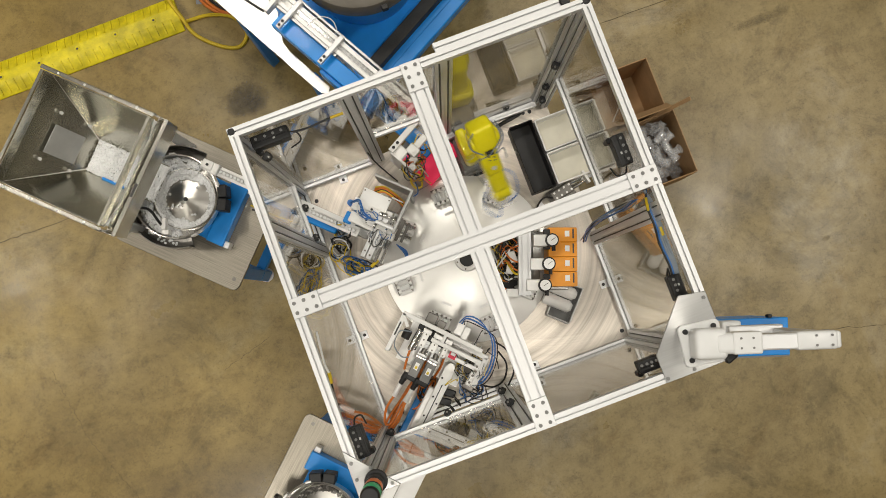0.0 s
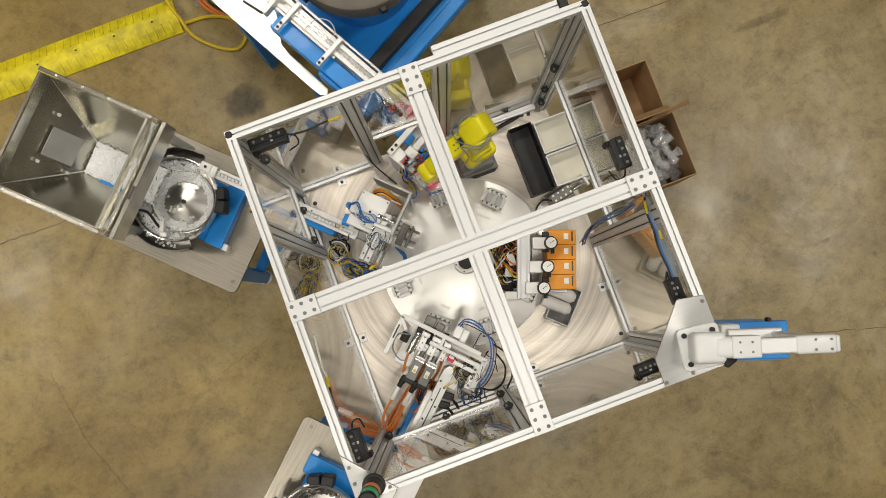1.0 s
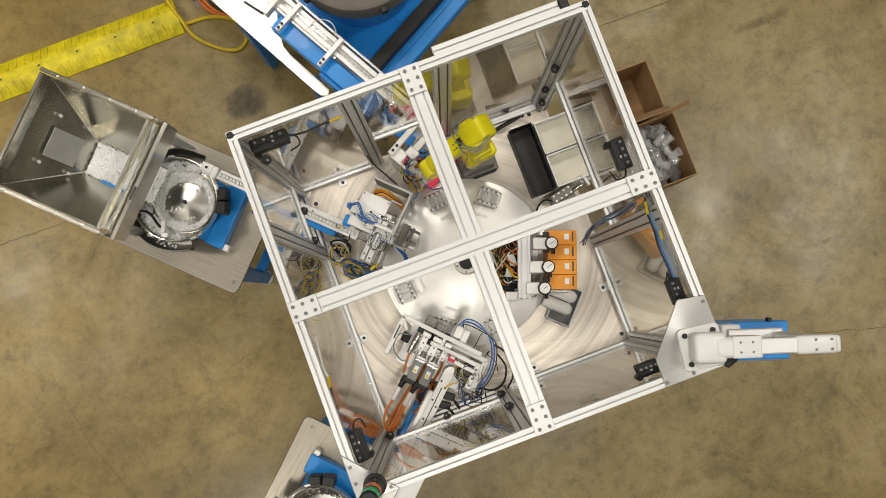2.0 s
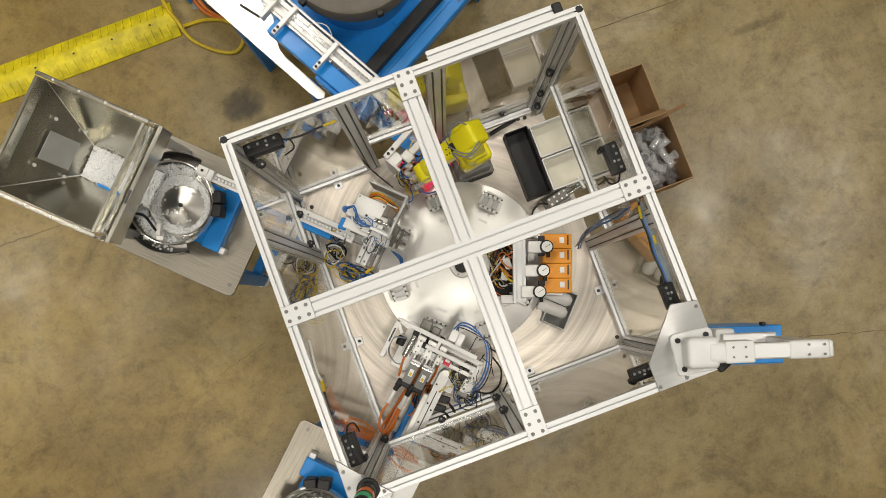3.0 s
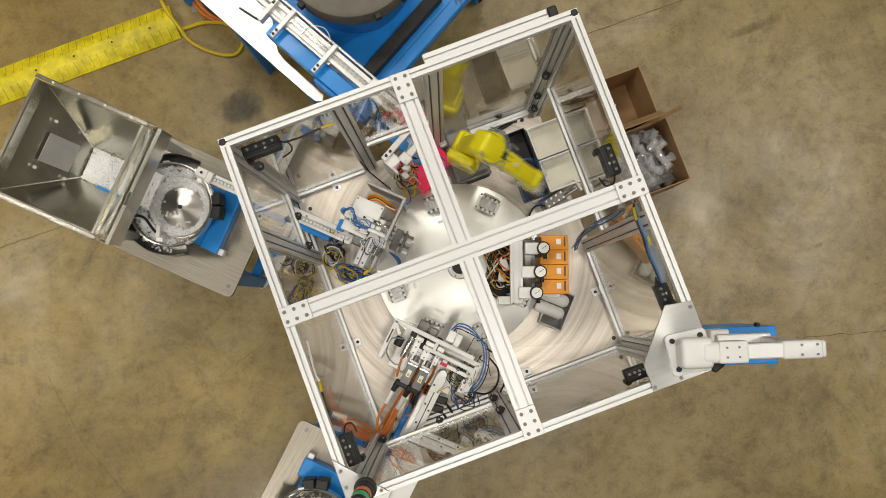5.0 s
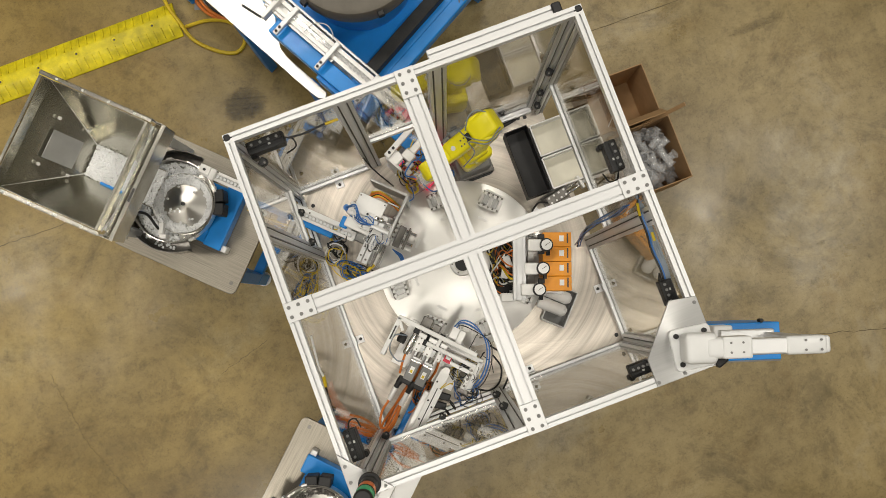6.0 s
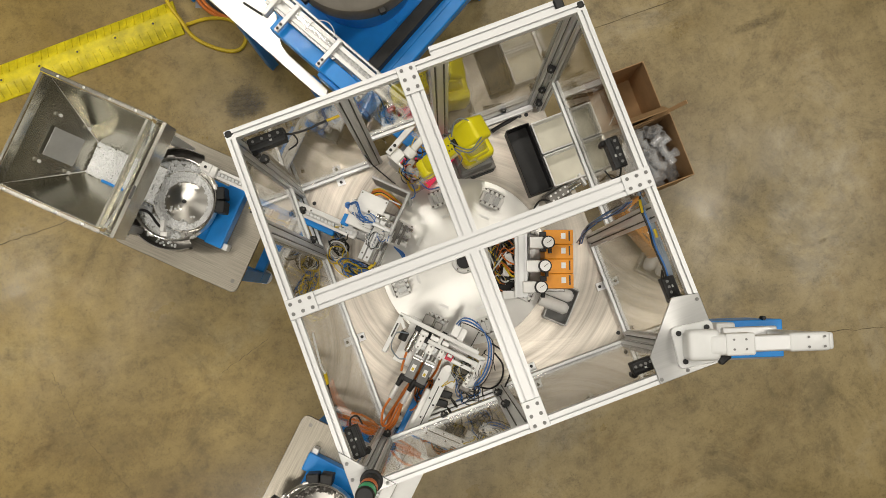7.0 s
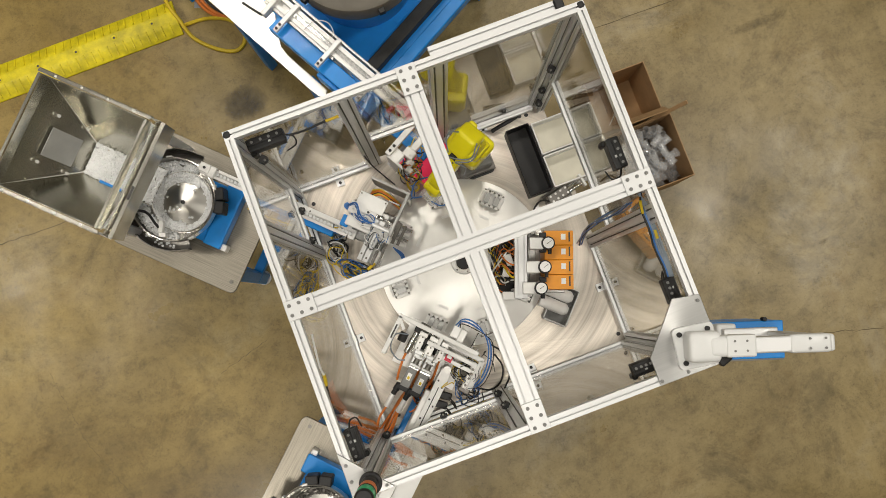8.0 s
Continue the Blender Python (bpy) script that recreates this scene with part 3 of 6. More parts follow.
    part("track_drive", B((x0 + L * 0.62, y - s * 0.018, 0.985, L * 0.5, 0.055, 0.075), bev=0.004), "blue", f, "blue linear vibrator")
    part("track_foot", B((0.26, y, 0.90, 0.06, 0.05, 0.2), bev=0.003), "alu_part", f)
    for i in range(5):
        part("track_screw", C((x0 + L * (i + 0.5) / 5, y + 0.017 * s, 1.054, 1.062, 0.004), n=8), "dark_steel", f)
    return f


WF = pose(-1.04, 0.652, 0, 0, 0, -44.5)
SF = pose(-1.025, -0.856, 0, 0, 0, 43)
bowl_feeder(WF, 0.18, 0.73, 340)
bowl_feeder(SF @ pose(0.106, -0.015, 0), -0.17, 0.80, 120, "dark_steel")


def slab(quad, t):
    """A sheet of thickness t with four given corners."""
    p = [Vector(q) for q in quad]
    n = (p[1] - p[0]).cross(p[3] - p[0]).normalized() * t
    bm = bmesh.new()
    a = [bm.verts.new(q) for q in p]
    b = [bm.verts.new(q + n) for q in p]
    bm.faces.new(a[::-1]), bm.faces.new(b)
    for i in range(4):
        bm.faces.new((a[i], a[(i + 1) % 4], b[(i + 1) % 4], b[i]))
    bmesh.ops.recalc_face_normals(bm, faces=bm.faces[:])
    return bm


def cable(name, pts, r, mat, label, m=None, category="cable"):
    return whole(name, tube(pts, r), mat, label, category, m, smooth=True)


# ---- hopper over the west feeder ----
def hopper():
    h = thing("parts_hopper", "folded stainless steel hopper half filled with white plastic caps", "hopper", WF)
    x0, x1, y0, y1, zt = -0.56, -0.125, -0.205, 0.25, 1.5
    bx0, bx1, by0, by1, zb = -0.40, -0.20, -0.035, 0.09, 1.16
    top = [(x0, y0), (x1, y0), (x1, y1), (x0, y1)]
    mid = 1.435
    bot = [(bx0, by0), (bx1, by0), (bx1, by1), (bx0, by1)]
    for i in range(4):
        j = (i + 1) % 4
        part("rim_sheet", slab([(*top[i], zt), (*top[j], zt), (*top[j], mid), (*top[i], mid)], 0.002), "steel_sheet", h)
        if i != 1:
            part("funnel_sheet", slab([(*top[i], mid), (*top[j], mid), (*bot[j], zb), (*bot[i], zb)], 0.002), "steel_sheet", h)
    # folded rim flanges
    for x, y, sx, sy in (((x0 + x1) / 2, y1 + 0.009, x1 - x0 + 0.04, 0.013), ((x0 + x1) / 2, y0 - 0.009, x1 - x0 + 0.04, 0.013), (x0 - 0.009, (y0 + y1) / 2, 0.013, y1 - y0), (x1 + 0.006, (y0 + y1) / 2, 0.009, y1 - y0)):
        part("rim_flange", B((x, y, zt + 0.002, sx, sy, 0.004), (x, y + math.copysign(0.009, y) if sx > sy else y, zt - 0.012, sx, 0.003, 0.026) if sx > sy else (x, y, zt - 0.012, 0.003, sy, 0.026), bev=0.0008), "steel_sheet", h)
    for i in range(4):
        part("rivet", C((x0 + (i + 0.5) * 0.11, y1 + 0.01, zt + 0.004, zt + 0.007, 0.0045), n=8), "alu_part", h)
        part("rivet", C((x0 + (i + 0.5) * 0.11, y0 - 0.01, zt + 0.004, zt + 0.007, 0.0045), n=8), "alu_part", h)
    # inspection plate on the sloping rear sheet
    slope = math.degrees(math.atan2(mid - zb, bx0 - x0))
    px, pz = (x0 + bx0) / 2 + 0.012, (mid + zb) / 2 + 0.006
    part("inspection_plate", B((px + 0.004, 0.02, pz, 0.145, 0.12, 0.003, 0, 0, slope), bev=0.001), "dull_plate", h, "dull aluminium inspection plate")
    # thin bright rods drawn as the highlights along the funnel's corners
    for i in range(4):
        part("corner_glint", C(((*top[i], mid), (*bot[i], zb + 0.004), 0.0028), n=6), "alu_part", h)
    part("rim_flange", B((-0.054, (y0 + y1) / 2, zt, 0.016, y1 - y0 + 0.03, 0.003), bev=0.0008), "steel_sheet", h)
    part("chamber_floor", B((-0.094, (y0 + y1) / 2, 1.405, 0.058, y1 - y0 + 0.022, 0.002), bev=0), "steel_sheet", h)
    part("marker_note", B((-0.054, -0.03, 1.5022, 0.010, 0.055, 0.0012), bev=0), "ink", h)
    for dy in (-0.1, 0.1):
        for dx in (-0.07, 0.07):
            part("plate_bolt", C(((px + dx * math.cos(radians(slope)), 0.03 + dy, pz - dx * math.sin(radians(slope))), (px + dx * math.cos(radians(slope)) + 0.008, 0.03 + dy, pz - dx * math.sin(radians(slope)) + 0.006), 0.007), n=8), "alu_part", h)
    # outlet trough toward the bowl
    part("trough", B((-0.223, 0.028, 1.15, 0.254, 0.16, 0.004, 0, 0, 5), (-0.223, -0.054, 1.16, 0.254, 0.004, 0.03, 0, 0, 5), (-0.223, 0.11, 1.16, 0.254, 0.004, 0.03, 0, 0, 5), bev=0.001), "steel_sheet", h)
    part("chute_box", B((-0.062, (y0 + y1) / 2, 1.42, 0.004, y1 - y0 + 0.03, 0.15), (-0.095, y0 - 0.014, 1.42, 0.062, 0.004, 0.15), (-0.095, y1 + 0.014, 1.42, 0.062, 0.004, 0.15), bev=0.001), "steel_sheet", h)
    tagged(part("cap_heap", heap(1500, -0.395, -0.2, -0.04, 0.095, 1.178, 0.03, 0.0058, 8), "cap_white", h, "heap of white plastic caps"), kind="stuff")
    tagged(part("cap_heap", heap(1500, -0.25, -0.094, -0.05, 0.106, 1.155, 0.022, 0.0058, 9), "cap_white", h, "white plastic caps sliding out of the hopper"), kind="stuff")
    part("slide_gate", B((-0.27, -0.05, 1.185, 0.10, 0.02, 0.004), bev=0.001), "blue", h)
    for x, y in ((-0.52, -0.17), (-0.52, 0.21), (-0.17, -0.19), (-0.17, 0.235)):
        part("hopper_leg", B((x, y, 0.65, 0.04, 0.04, 1.3), bev=0.003), "alu", h)
        part("foot", C((x, y, 0.0, 0.012, 0.035), n=14), "rubber", h)
    part("trough_vibrator", B((-0.27, 0.028, 1.085, 0.16, 0.1, 0.1), bev=0.006), "blue", h)


hopper()


# ---- north feeder: large drum on a blue stand ----
def drum_feeder():
    f = thing("drum_feeder", "large grey rotary drum feeder on a blue enamelled stand", "parts feeder", pose(0.041, 1.506, 0, 0, 0, -61.5))
    part("platform", B((0.0, 0.06, 0.60, 0.86, 1.0, 0.02), bev=0.004), "blue", f, "blue enamelled platform")
    part("edge_beam", B((0.44, 0.06, 0.575, 0.06, 1.0, 0.08), bev=0.006), "blue", f)
    for x in (-0.36, 0.36):
        for y in (-0.38, 0.5):
            part("stand_leg", B((x, y, 0.31, 0.08, 0.08, 0.56), bev=0.004), "blue", f)
            part("caster", C(((x, y - 0.015, 0.05), (x, y + 0.015, 0.05), 0.05), n=20), "rubber", f)
    part("drum_body", C((0, 0, 0.62, 0.9, 0.26, 0.3), n=56), "blue", f, smooth=True)
    part("drum", lathe([(0.0, 0.99), (0.295, 0.995), (0.31, 1.0), (0.316, 0.99), (0.315, 0.9), (0.0, 0.9)], 72), "bowl_drum", f, "dark grey lined drum", smooth=True)
    for a in (0, 90, 180, 270, -25):
        part("drum_lug", B((0.325 * math.cos(radians(a)), 0.325 * math.sin(radians(a)), 0.97, 0.03, 0.03, 0.03, a), bev=0.003), "black", f)
    part("cover_bar", B((0.352, -0.06, 0.645, 0.062, 0.52, 0.07), bev=0.006, seg=2), "rubber", f, "black ribbed cover along the platform edge")
    part("nameplate", B((0.27, -0.02, 0.6135, 0.05, 0.075, 0.003), bev=0.0008), "blue", f)
    # feed track with its blue channel and clamp bars
    part("channel", B((0.28, -0.495, 0.985, 0.6, 0.075, 0.07), (0.73, -0.495, 0.965, 0.30, 0.07, 0.03), (0.42, -0.54, 0.94, 0.3, 0.02, 0.1), bev=0.005, seg=2), "blue", f, "blue channel carrying the track")
    part("track", B((0.34, -0.437, 1.035, 0.98, 0.02, 0.03), (0.34, -0.397, 1.035, 0.98, 0.02, 0.03), (0.34, -0.417, 1.02, 0.98, 0.06, 0.012), bev=0.0015), "alu_part", f, "slotted aluminium feed track")
    part("track_wall", B((0.34, -0.372, 1.02, 0.9, 0.012, 0.05), (0.1, -0.455, 1.04, 0.4, 0.014, 0.02), bev=0.0015), "alu_plate", f)
    bm = bmesh.new()
    for i in range(34):
        bmesh.ops.create_cone(bm, cap_ends=True, segments=10, radius1=0.011, radius2=0.010, depth=0.016, matrix=pose(0.02 + i * 0.0235, -0.417, 1.052))
    tagged(part("queued_caps", bm, "clear", f), kind="stuff")
    for x in (0.03, 0.27, 0.50, 0.70):
        bar = part("clamp_bar", B((x, -0.455, 1.066, 0.022, 0.15, 0.018), (x, -0.39, 1.045, 0.026, 0.03, 0.05), bev=0.002), "alu", f)
        for y in (-0.517, -0.495):
            part("bolt", C((x, y, 1.075, 1.081, 0.0065), n=8), "black", bar)
    part("end_bracket", B((-0.06, -0.45, 1.05, 0.02, 0.12, 0.05), (-0.1, -0.41, 1.05, 0.09, 0.02, 0.05), bev=0.002), "alu_part", f)
    part("air_hose", tube([(0.12, -0.44, 1.06), (0.15, -0.39, 1.12), (0.2, -0.36, 1.12), (0.24, -0.38, 1.08), (0.22, -0.43, 1.07)], 0.002), "white", f, smooth=True)
    for x in (0.0, 0.3):
        part("support", B((x, -0.44, 0.8, 0.06, 0.05, 0.36), bev=0.003), "alu_part", f)
    part("wires", tube([(0.25, 0.28, 0.66), (0.32, 0.3, 0.70), (0.4, 0.27, 0.66), (0.46, 0.22, 0.6)], 0.004, bm=tube([(0.25, 0.29, 0.66), (0.33, 0.32, 0.69), (0.41, 0.29, 0.66), (0.47, 0.24, 0.6)], 0.004)), "c_grey", f, smooth=True)
    return f


drum_feeder()


def side_table():
    f = thing("side_plate", "brushed steel plate, coloured lighter for lamp glare, with a curved cut-out on blue legs", "work plate", pose(0.041, 1.506, 0, 0, 0, -61.5))
    pts = [(-0.95, -0.585), (0.24, -0.6), (0.29, -0.597), (0.315, -0.575), (0.30, -0.55), (0.05, -0.545), (0.0, -0.535), (-0.05, -0.50), (-0.12, -0.44), (-0.22, -0.42), (-0.95, -0.40)]
    # glare of the roof lamp is put into this plate's lighter colour
    part("plate", prism(pts, 0.785, 0.8, 0.001), "lit_plate", f, "bright brushed steel plate")
    for x in (-0.85, -0.25, 0.22):
        part("leg", B((x, -0.565, 0.39, 0.05, 0.05, 0.78), bev=0.003), "blue", f)
    part("slot", B((-0.22, -0.49, 0.801, 0.11, 0.012, 0.002, 8), bev=0), "black", f)


side_table()


# ---- rotary table with fixtures (it indexes) ----
def rotary_table():
    t = thing("rotary_table", "bright turned aluminium indexing dial with eight steel clamp nests", "rotary table", pose(0.006, 0.003, 0.9))
    part("dial_plate", C((0, 0, 0.012, 0.028, 0.37), n=120, bev=0.0015), "disc", t, "round aluminium dial plate", smooth=True)
    part("dial_hub", C((0, 0, 0, 0.012, 0.2), n=48), "dark_steel", t, smooth=True)
    part("hub_ring", lathe([(0.034, 0.028), (0.034, 0.060), (0.040, 0.064), (0.052, 0.064), (0.056, 0.058), (0.056, 0.028)], 40), "alu_part", t, "bright hub ring", smooth=True)
    part("hub_cap", C((0, 0, 0.028, 0.05, 0.033), n=28), "black", t, smooth=True)
    for a in range(6):
        part("hub_screw", C((0.046 * math.cos(a * 1.047), 0.046 * math.sin(a * 1.047), 0.064, 0.067, 0.004), n=8), "dark_steel", t)
    for i in range(8):
        a = 45 * i
        m = pose(0, 0, 0, 0, 0, a) @ pose(0.303, 0, 0.028)
        fx = part("clamp_nest", B((-0.005, 0, 0.007, 0.055, 0.10, 0.014), (0.03, 0, 0.005, 0.03, 0.07, 0.010), bev=0.002), "alu_part", t, "machined steel clamp nest")
        fx.matrix_basis = m
        for y in (-0.032, -0.011, 0.011, 0.032):
            part("jaw", B((-0.006, y, 0.024, 0.062, 0.009, 0.018), (0.022, y, 0.032, 0.014, 0.013, 0.034), (-0.034, y, 0.028, 0.012, 0.014, 0.026), bev=0.0015), "alu_part", fx)
        for x in (-0.03, 0.03):
            part("guide_rod", C(((x, -0.047, 0.022), (x, 0.047, 0.022), 0.004), n=10), "dark_steel", fx)
        for y in (-0.022, 0.022):
            part("nest_plate", B((0.0, y, 0.036, 0.05, 0.024, 0.003), bev=0.0008), "alu_plate", fx)
        part("label_strip", B((-0.085, 0.0, 0.0012, 0.012, 0.045, 0.0018), bev=0.0003), "white", fx)
    return t


ROTARY = rotary_table()


# ---- robot ----
JX, JY, JZ = 0.201, 0.432, 0.9
L2, L3, ZS = 0.26, 0.275, 0.31


def soft_box(*boxes, r=0.02):
    return B(*boxes, bev=r, seg=3)


def robot():
    r = thing("robot_arm", "yellow jointed industrial robot arm with a clear gripper", "robot", pose(JX, JY, JZ))
    part("base", soft_box((0, 0, 0.06, 0.15, 0.15, 0.12), (-0.0, 0.08, 0.07, 0.11, 0.10, 0.10), r=0.012), "grey", r, "dark grey cast base")
    part("base_plate", B((0, 0.005, 0.008, 0.18, 0.18, 0.016), bev=0.002), "dark_steel", r)
    made = {}
    made["shoulder"] = part("shoulder", join(soft_box((0, 0, 0.20, 0.13, 0.13, 0.12), (-0.01, -0.048, 0.29, 0.12, 0.04, 0.15), (-0.025, 0.018, 0.27, 0.09, 0.11, 0.09), r=0.022), C(((0, -0.072, ZS), (0, -0.028, ZS), 0.058), n=32, bev=0.012)), "yellow", r, "yellow shoulder casting", smooth=True)
    made["upper_arm"] = part("upper_arm", join(soft_box((-0.005, 0.012, 0.12, 0.088, 0.078, 0.25), (0.0, 0.0, 0.235, 0.088, 0.104, 0.08), r=0.022), C(((0, -0.028, 0), (0, 0.06, 0), 0.05), ((0, -0.058, L2), (0, 0.062, L2), 0.044), n=32, bev=0.012)), "yellow", r, "yellow upper arm casting", smooth=True)
    made["forearm"] = part("forearm", join(soft_box((-0.018, 0.0, 0.004, 0.115, 0.096, 0.09), (0.09, -0.004, 0.0, 0.15, 0.076, 0.08), (0.18, -0.004, 0.0, 0.15, 0.07, 0.074), (0.25, 0, 0.0, 0.08, 0.066, 0.062), r=0.016), C(((L3, -0.036, 0), (L3, 0.036, 0), 0.036), n=28, bev=0.008)), "yellow", r, "yellow forearm", smooth=True)
    fa = made["forearm"]
    for x, y in ((0.06, 0.012), (0.075, 0.012), (0.09, 0.012), (0.065, -0.008), (0.082, -0.008)):
        part("screw", C((x, y, 0.039, 0.0425, 0.0035), n=8), "dark_steel", fa)
    part("round_plug", C((0.125, -0.002, 0.036, 0.0415, 0.010), n=16), "alu_part", fa)
    part("hose_clamp", B((0.045, 0.0, 0.046, 0.018, 0.03, 0.012), bev=0.002), "black", fa)
    part("air_hoses", tube([(-0.085, 0.045, 0.045), (-0.02, 0.06, 0.06), (0.045, 0.0, 0.054), (0.08, -0.055, 0.02), (0.17, -0.062, -0.02), (0.27, -0.045, -0.06)], 0.0026,
                           bm=tube([(-0.08, 0.058, 0.04), (-0.01, 0.068, 0.058), (0.05, 0.02, 0.056), (0.07, 0.06, 0.02), (0.16, 0.07, -0.03)], 0.0026)), "c_grey", fa, "thin grey air hoses", smooth=True)
    part("hose_loop", tube([(-0.07, -0.035, 0.045), (-0.04, -0.062, 0.045), (0.0, -0.06, 0.045), (0.04, -0.025, 0.05)], 0.0026), "c_grey", fa, smooth=True)
    made["gripper"] = part("gripper", join(C((0, 0, -0.075, -0.03, 0.03), (0, 0, -0.095, -0.075, 0.036), n=24, bev=0.003), soft_box((0, 0, -0.015, 0.07, 0.05, 0.06), r=0.012)), "yellow", r, "yellow wrist flange", smooth=True)
    g = made["gripper"]
    part("tool_plate", B((0, 0, -0.103, 0.13, 0.075, 0.014), bev=0.002), "clear", g, "clear plastic tool plate")
    part("manifold", B((0, 0, -0.125, 0.10, 0.05, 0.03), bev=0.003), "white", g)
    for x in (-0.045, -0.015, 0.015, 0.045):
        part("suction_cup", C((x, 0.0, -0.175, -0.14, 0.010, 0.007), (x, 0, -0.142, -0.125, 0.005), n=12), "clear", g)
    part("air_loop", tube([(-0.05, 0.02, -0.1), (-0.08, 0.05, -0.07), (-0.04, 0.085, -0.08), (0.03, 0.07, -0.1), (0.05, 0.02, -0.11)], 0.003,
                          bm=tube([(0.06, -0.02, -0.1), (0.09, -0.05, -0.08), (0.03, -0.08, -0.09), (-0.03, -0.05, -0.11)], 0.003)), "c_blue", g, "blue air hoses", smooth=True)
    return made


ROBOT = robot()


def arm_rows(wrist):
    """Poses of the four moving links, in the robot's space, from rows of (t, x, y, z) of the wrist centre in the hall."""
    out = {k: [] for k in ROBOT}
    for t, x, y, z in wrist:
        dx, dy, dz = x - JX, y - JY, z - JZ - ZS
        rr = math.hypot(dx, dy)
        yaw = math.atan2(dy, dx)
        d = min(math.hypot(rr, dz), 0.98 * (L2 + L3))
        a = math.atan2(dz, rr) + math.acos(max(-1, min(1, (L2 * L2 + d * d - L3 * L3) / (2 * L2 * d))))
        ex, ez = L2 * math.cos(a), ZS + L2 * math.sin(a)
        sc = d / max(1e-6, math.hypot(rr, dz))
        wx, wz = rr * sc, ZS + dz * sc
        b = math.atan2(wz - ez, wx - ex)
        turn = Matrix.Rotation(yaw, 4, "Z")
        out["shoulder"].append((t, turn))
        out["upper_arm"].append((t, turn @ Matrix.Translation((0, 0, ZS)) @ Matrix.Rotation(math.pi / 2 - a, 4, "Y")))
        out["forearm"].append((t, turn @ Matrix.Translation((ex, 0, ez)) @ Matrix.Rotation(-b, 4, "Y")))
        out["gripper"].append((t, turn @ Matrix.Translation((wx, 0, wz))))
    return out

# ---- yellow cable ramp on the floor ----
def cable_ramp():
    r = thing("cable_ramp", "scuffed yellow ribbed plastic cable ramp lying on the concrete floor", "cable ramp", pose(-0.977, 2.0, 0, 0, 0, 180.2))
    L, w = 1.6, 0.205
    prof = [(0, 0), (w, 0), (w, 0.010), (w - 0.055, 0.042), (w / 2 + 0.025, 0.048), (w / 2 - 0.025, 0.048), (0.055, 0.042), (0, 0.010)]
    bm = bmesh.new()
    a = [bm.verts.new((0, y, z)) for y, z in prof]
    b = [bm.verts.new((L, y, z)) for y, z in prof]
    bm.faces.new(a[::-1]), bm.faces.new(b)
    for i in range(len(prof)):
        j = (i + 1) % len(prof)
        bm.faces.new((a[i], a[j], b[j], b[i]))
    bmesh.ops.bevel(bm, geom=bm.edges[:], offset=0.004, segments=2, affect="EDGES", profile=0.5)
    part("body", bm, "ramp", r, smooth=True)
    rnd = random.Random(5)
    for i in range(34):
        x = 0.05 + i * 0.0465
        for y, s in ((0.042, -1), (w - 0.042, 1)):
            part("rib", B((x + rnd.uniform(-0.004, 0.004), y, 0.0345, 0.010, 0.066, 0.012, 0, s * -24), bev=0.004, seg=2), "ramp", r)
    for i in range(7):
        x = 0.14 + i * 0.2245
        part("socket", lathe([(0.0, 0.0), (0.006, 0.0), (0.007, 0.003), (0.014, 0.003), (0.016, 0.0)], 16), "ramp", r).location = (x, w / 2, 0.0475)
        part("screw_hole", C((x, w / 2, 0.047, 0.0488, 0.007), n=12), "ink", r)


cable_ramp()
cable("yellow_hose", [(-1.02, 2.3, 0.03), (-1.0, 2.0, 0.06), (-0.965, 1.86, 0.055), (-0.93, 1.75, 0.015), (-0.82, 1.64, 0.012), (-0.72, 1.60, 0.012), (-0.66, 1.66, 0.012), (-0.70, 1.77, 0.012), (-0.82, 1.83, 0.012), (-0.95, 1.84, 0.015)], 0.0105, "c_yellow", "dirty yellow rubber hose looped on the floor", category="hose")
for i, (mt, lb) in enumerate((("c_orange", "orange power cable on the floor"), ("c_orange", "orange power cable on the floor"), ("c_black", "black cable on the floor"), ("c_blue", "blue cable on the floor"), ("c_orange", "orange power cable on the floor"))):
    o = 0.022 * i
    cable("floor_cable", [(-0.90 + o, 2.3, 0.01), (-0.86 + o, 2.02, 0.01 + 0.004 * i), (-0.80 + o, 1.86, 0.012), (-0.66 + o, 1.76 - o * 0.4, 0.012), (-0.45 + o, 1.72, 0.012)], 0.009 if mt == "c_orange" else 0.006, mt, lb)
whole("floor_tape", B((-0.60, 1.64, 0.0015, 0.05, 0.09, 0.002, 12), bev=0), "tape_blue", "strip of blue tape on the floor", "tape")
whole("floor_tape", B((-0.83, 1.93, 0.0015, 0.07, 0.05, 0.002, -20), bev=0), "tape", "strip of grey tape on the floor", "tape")


def blot(cx, cy, r, seed, stretch=1.4, turn=0.0):
    rnd = random.Random(seed)
    ph = [rnd.uniform(0, 6.28) for _ in range(5)]
    pts = []
    for i in range(60):
        a = math.tau * i / 60
        q = r * (1 + 0.22 * math.sin(2 * a + ph[0]) + 0.16 * math.sin(3 * a + ph[1]) + 0.12 * math.sin(5 * a + ph[2]) + 0.08 * math.sin(9 * a + ph[3]) + 0.06 * math.sin(15 * a + ph[4]))
        x, y = q * stretch * math.cos(a), q * math.sin(a)
        pts.append((cx + x * math.cos(turn) - y * math.sin(turn), cy + x * math.sin(turn) + y * math.cos(turn)))
    return prism(pts, 0.0, 0.0012)


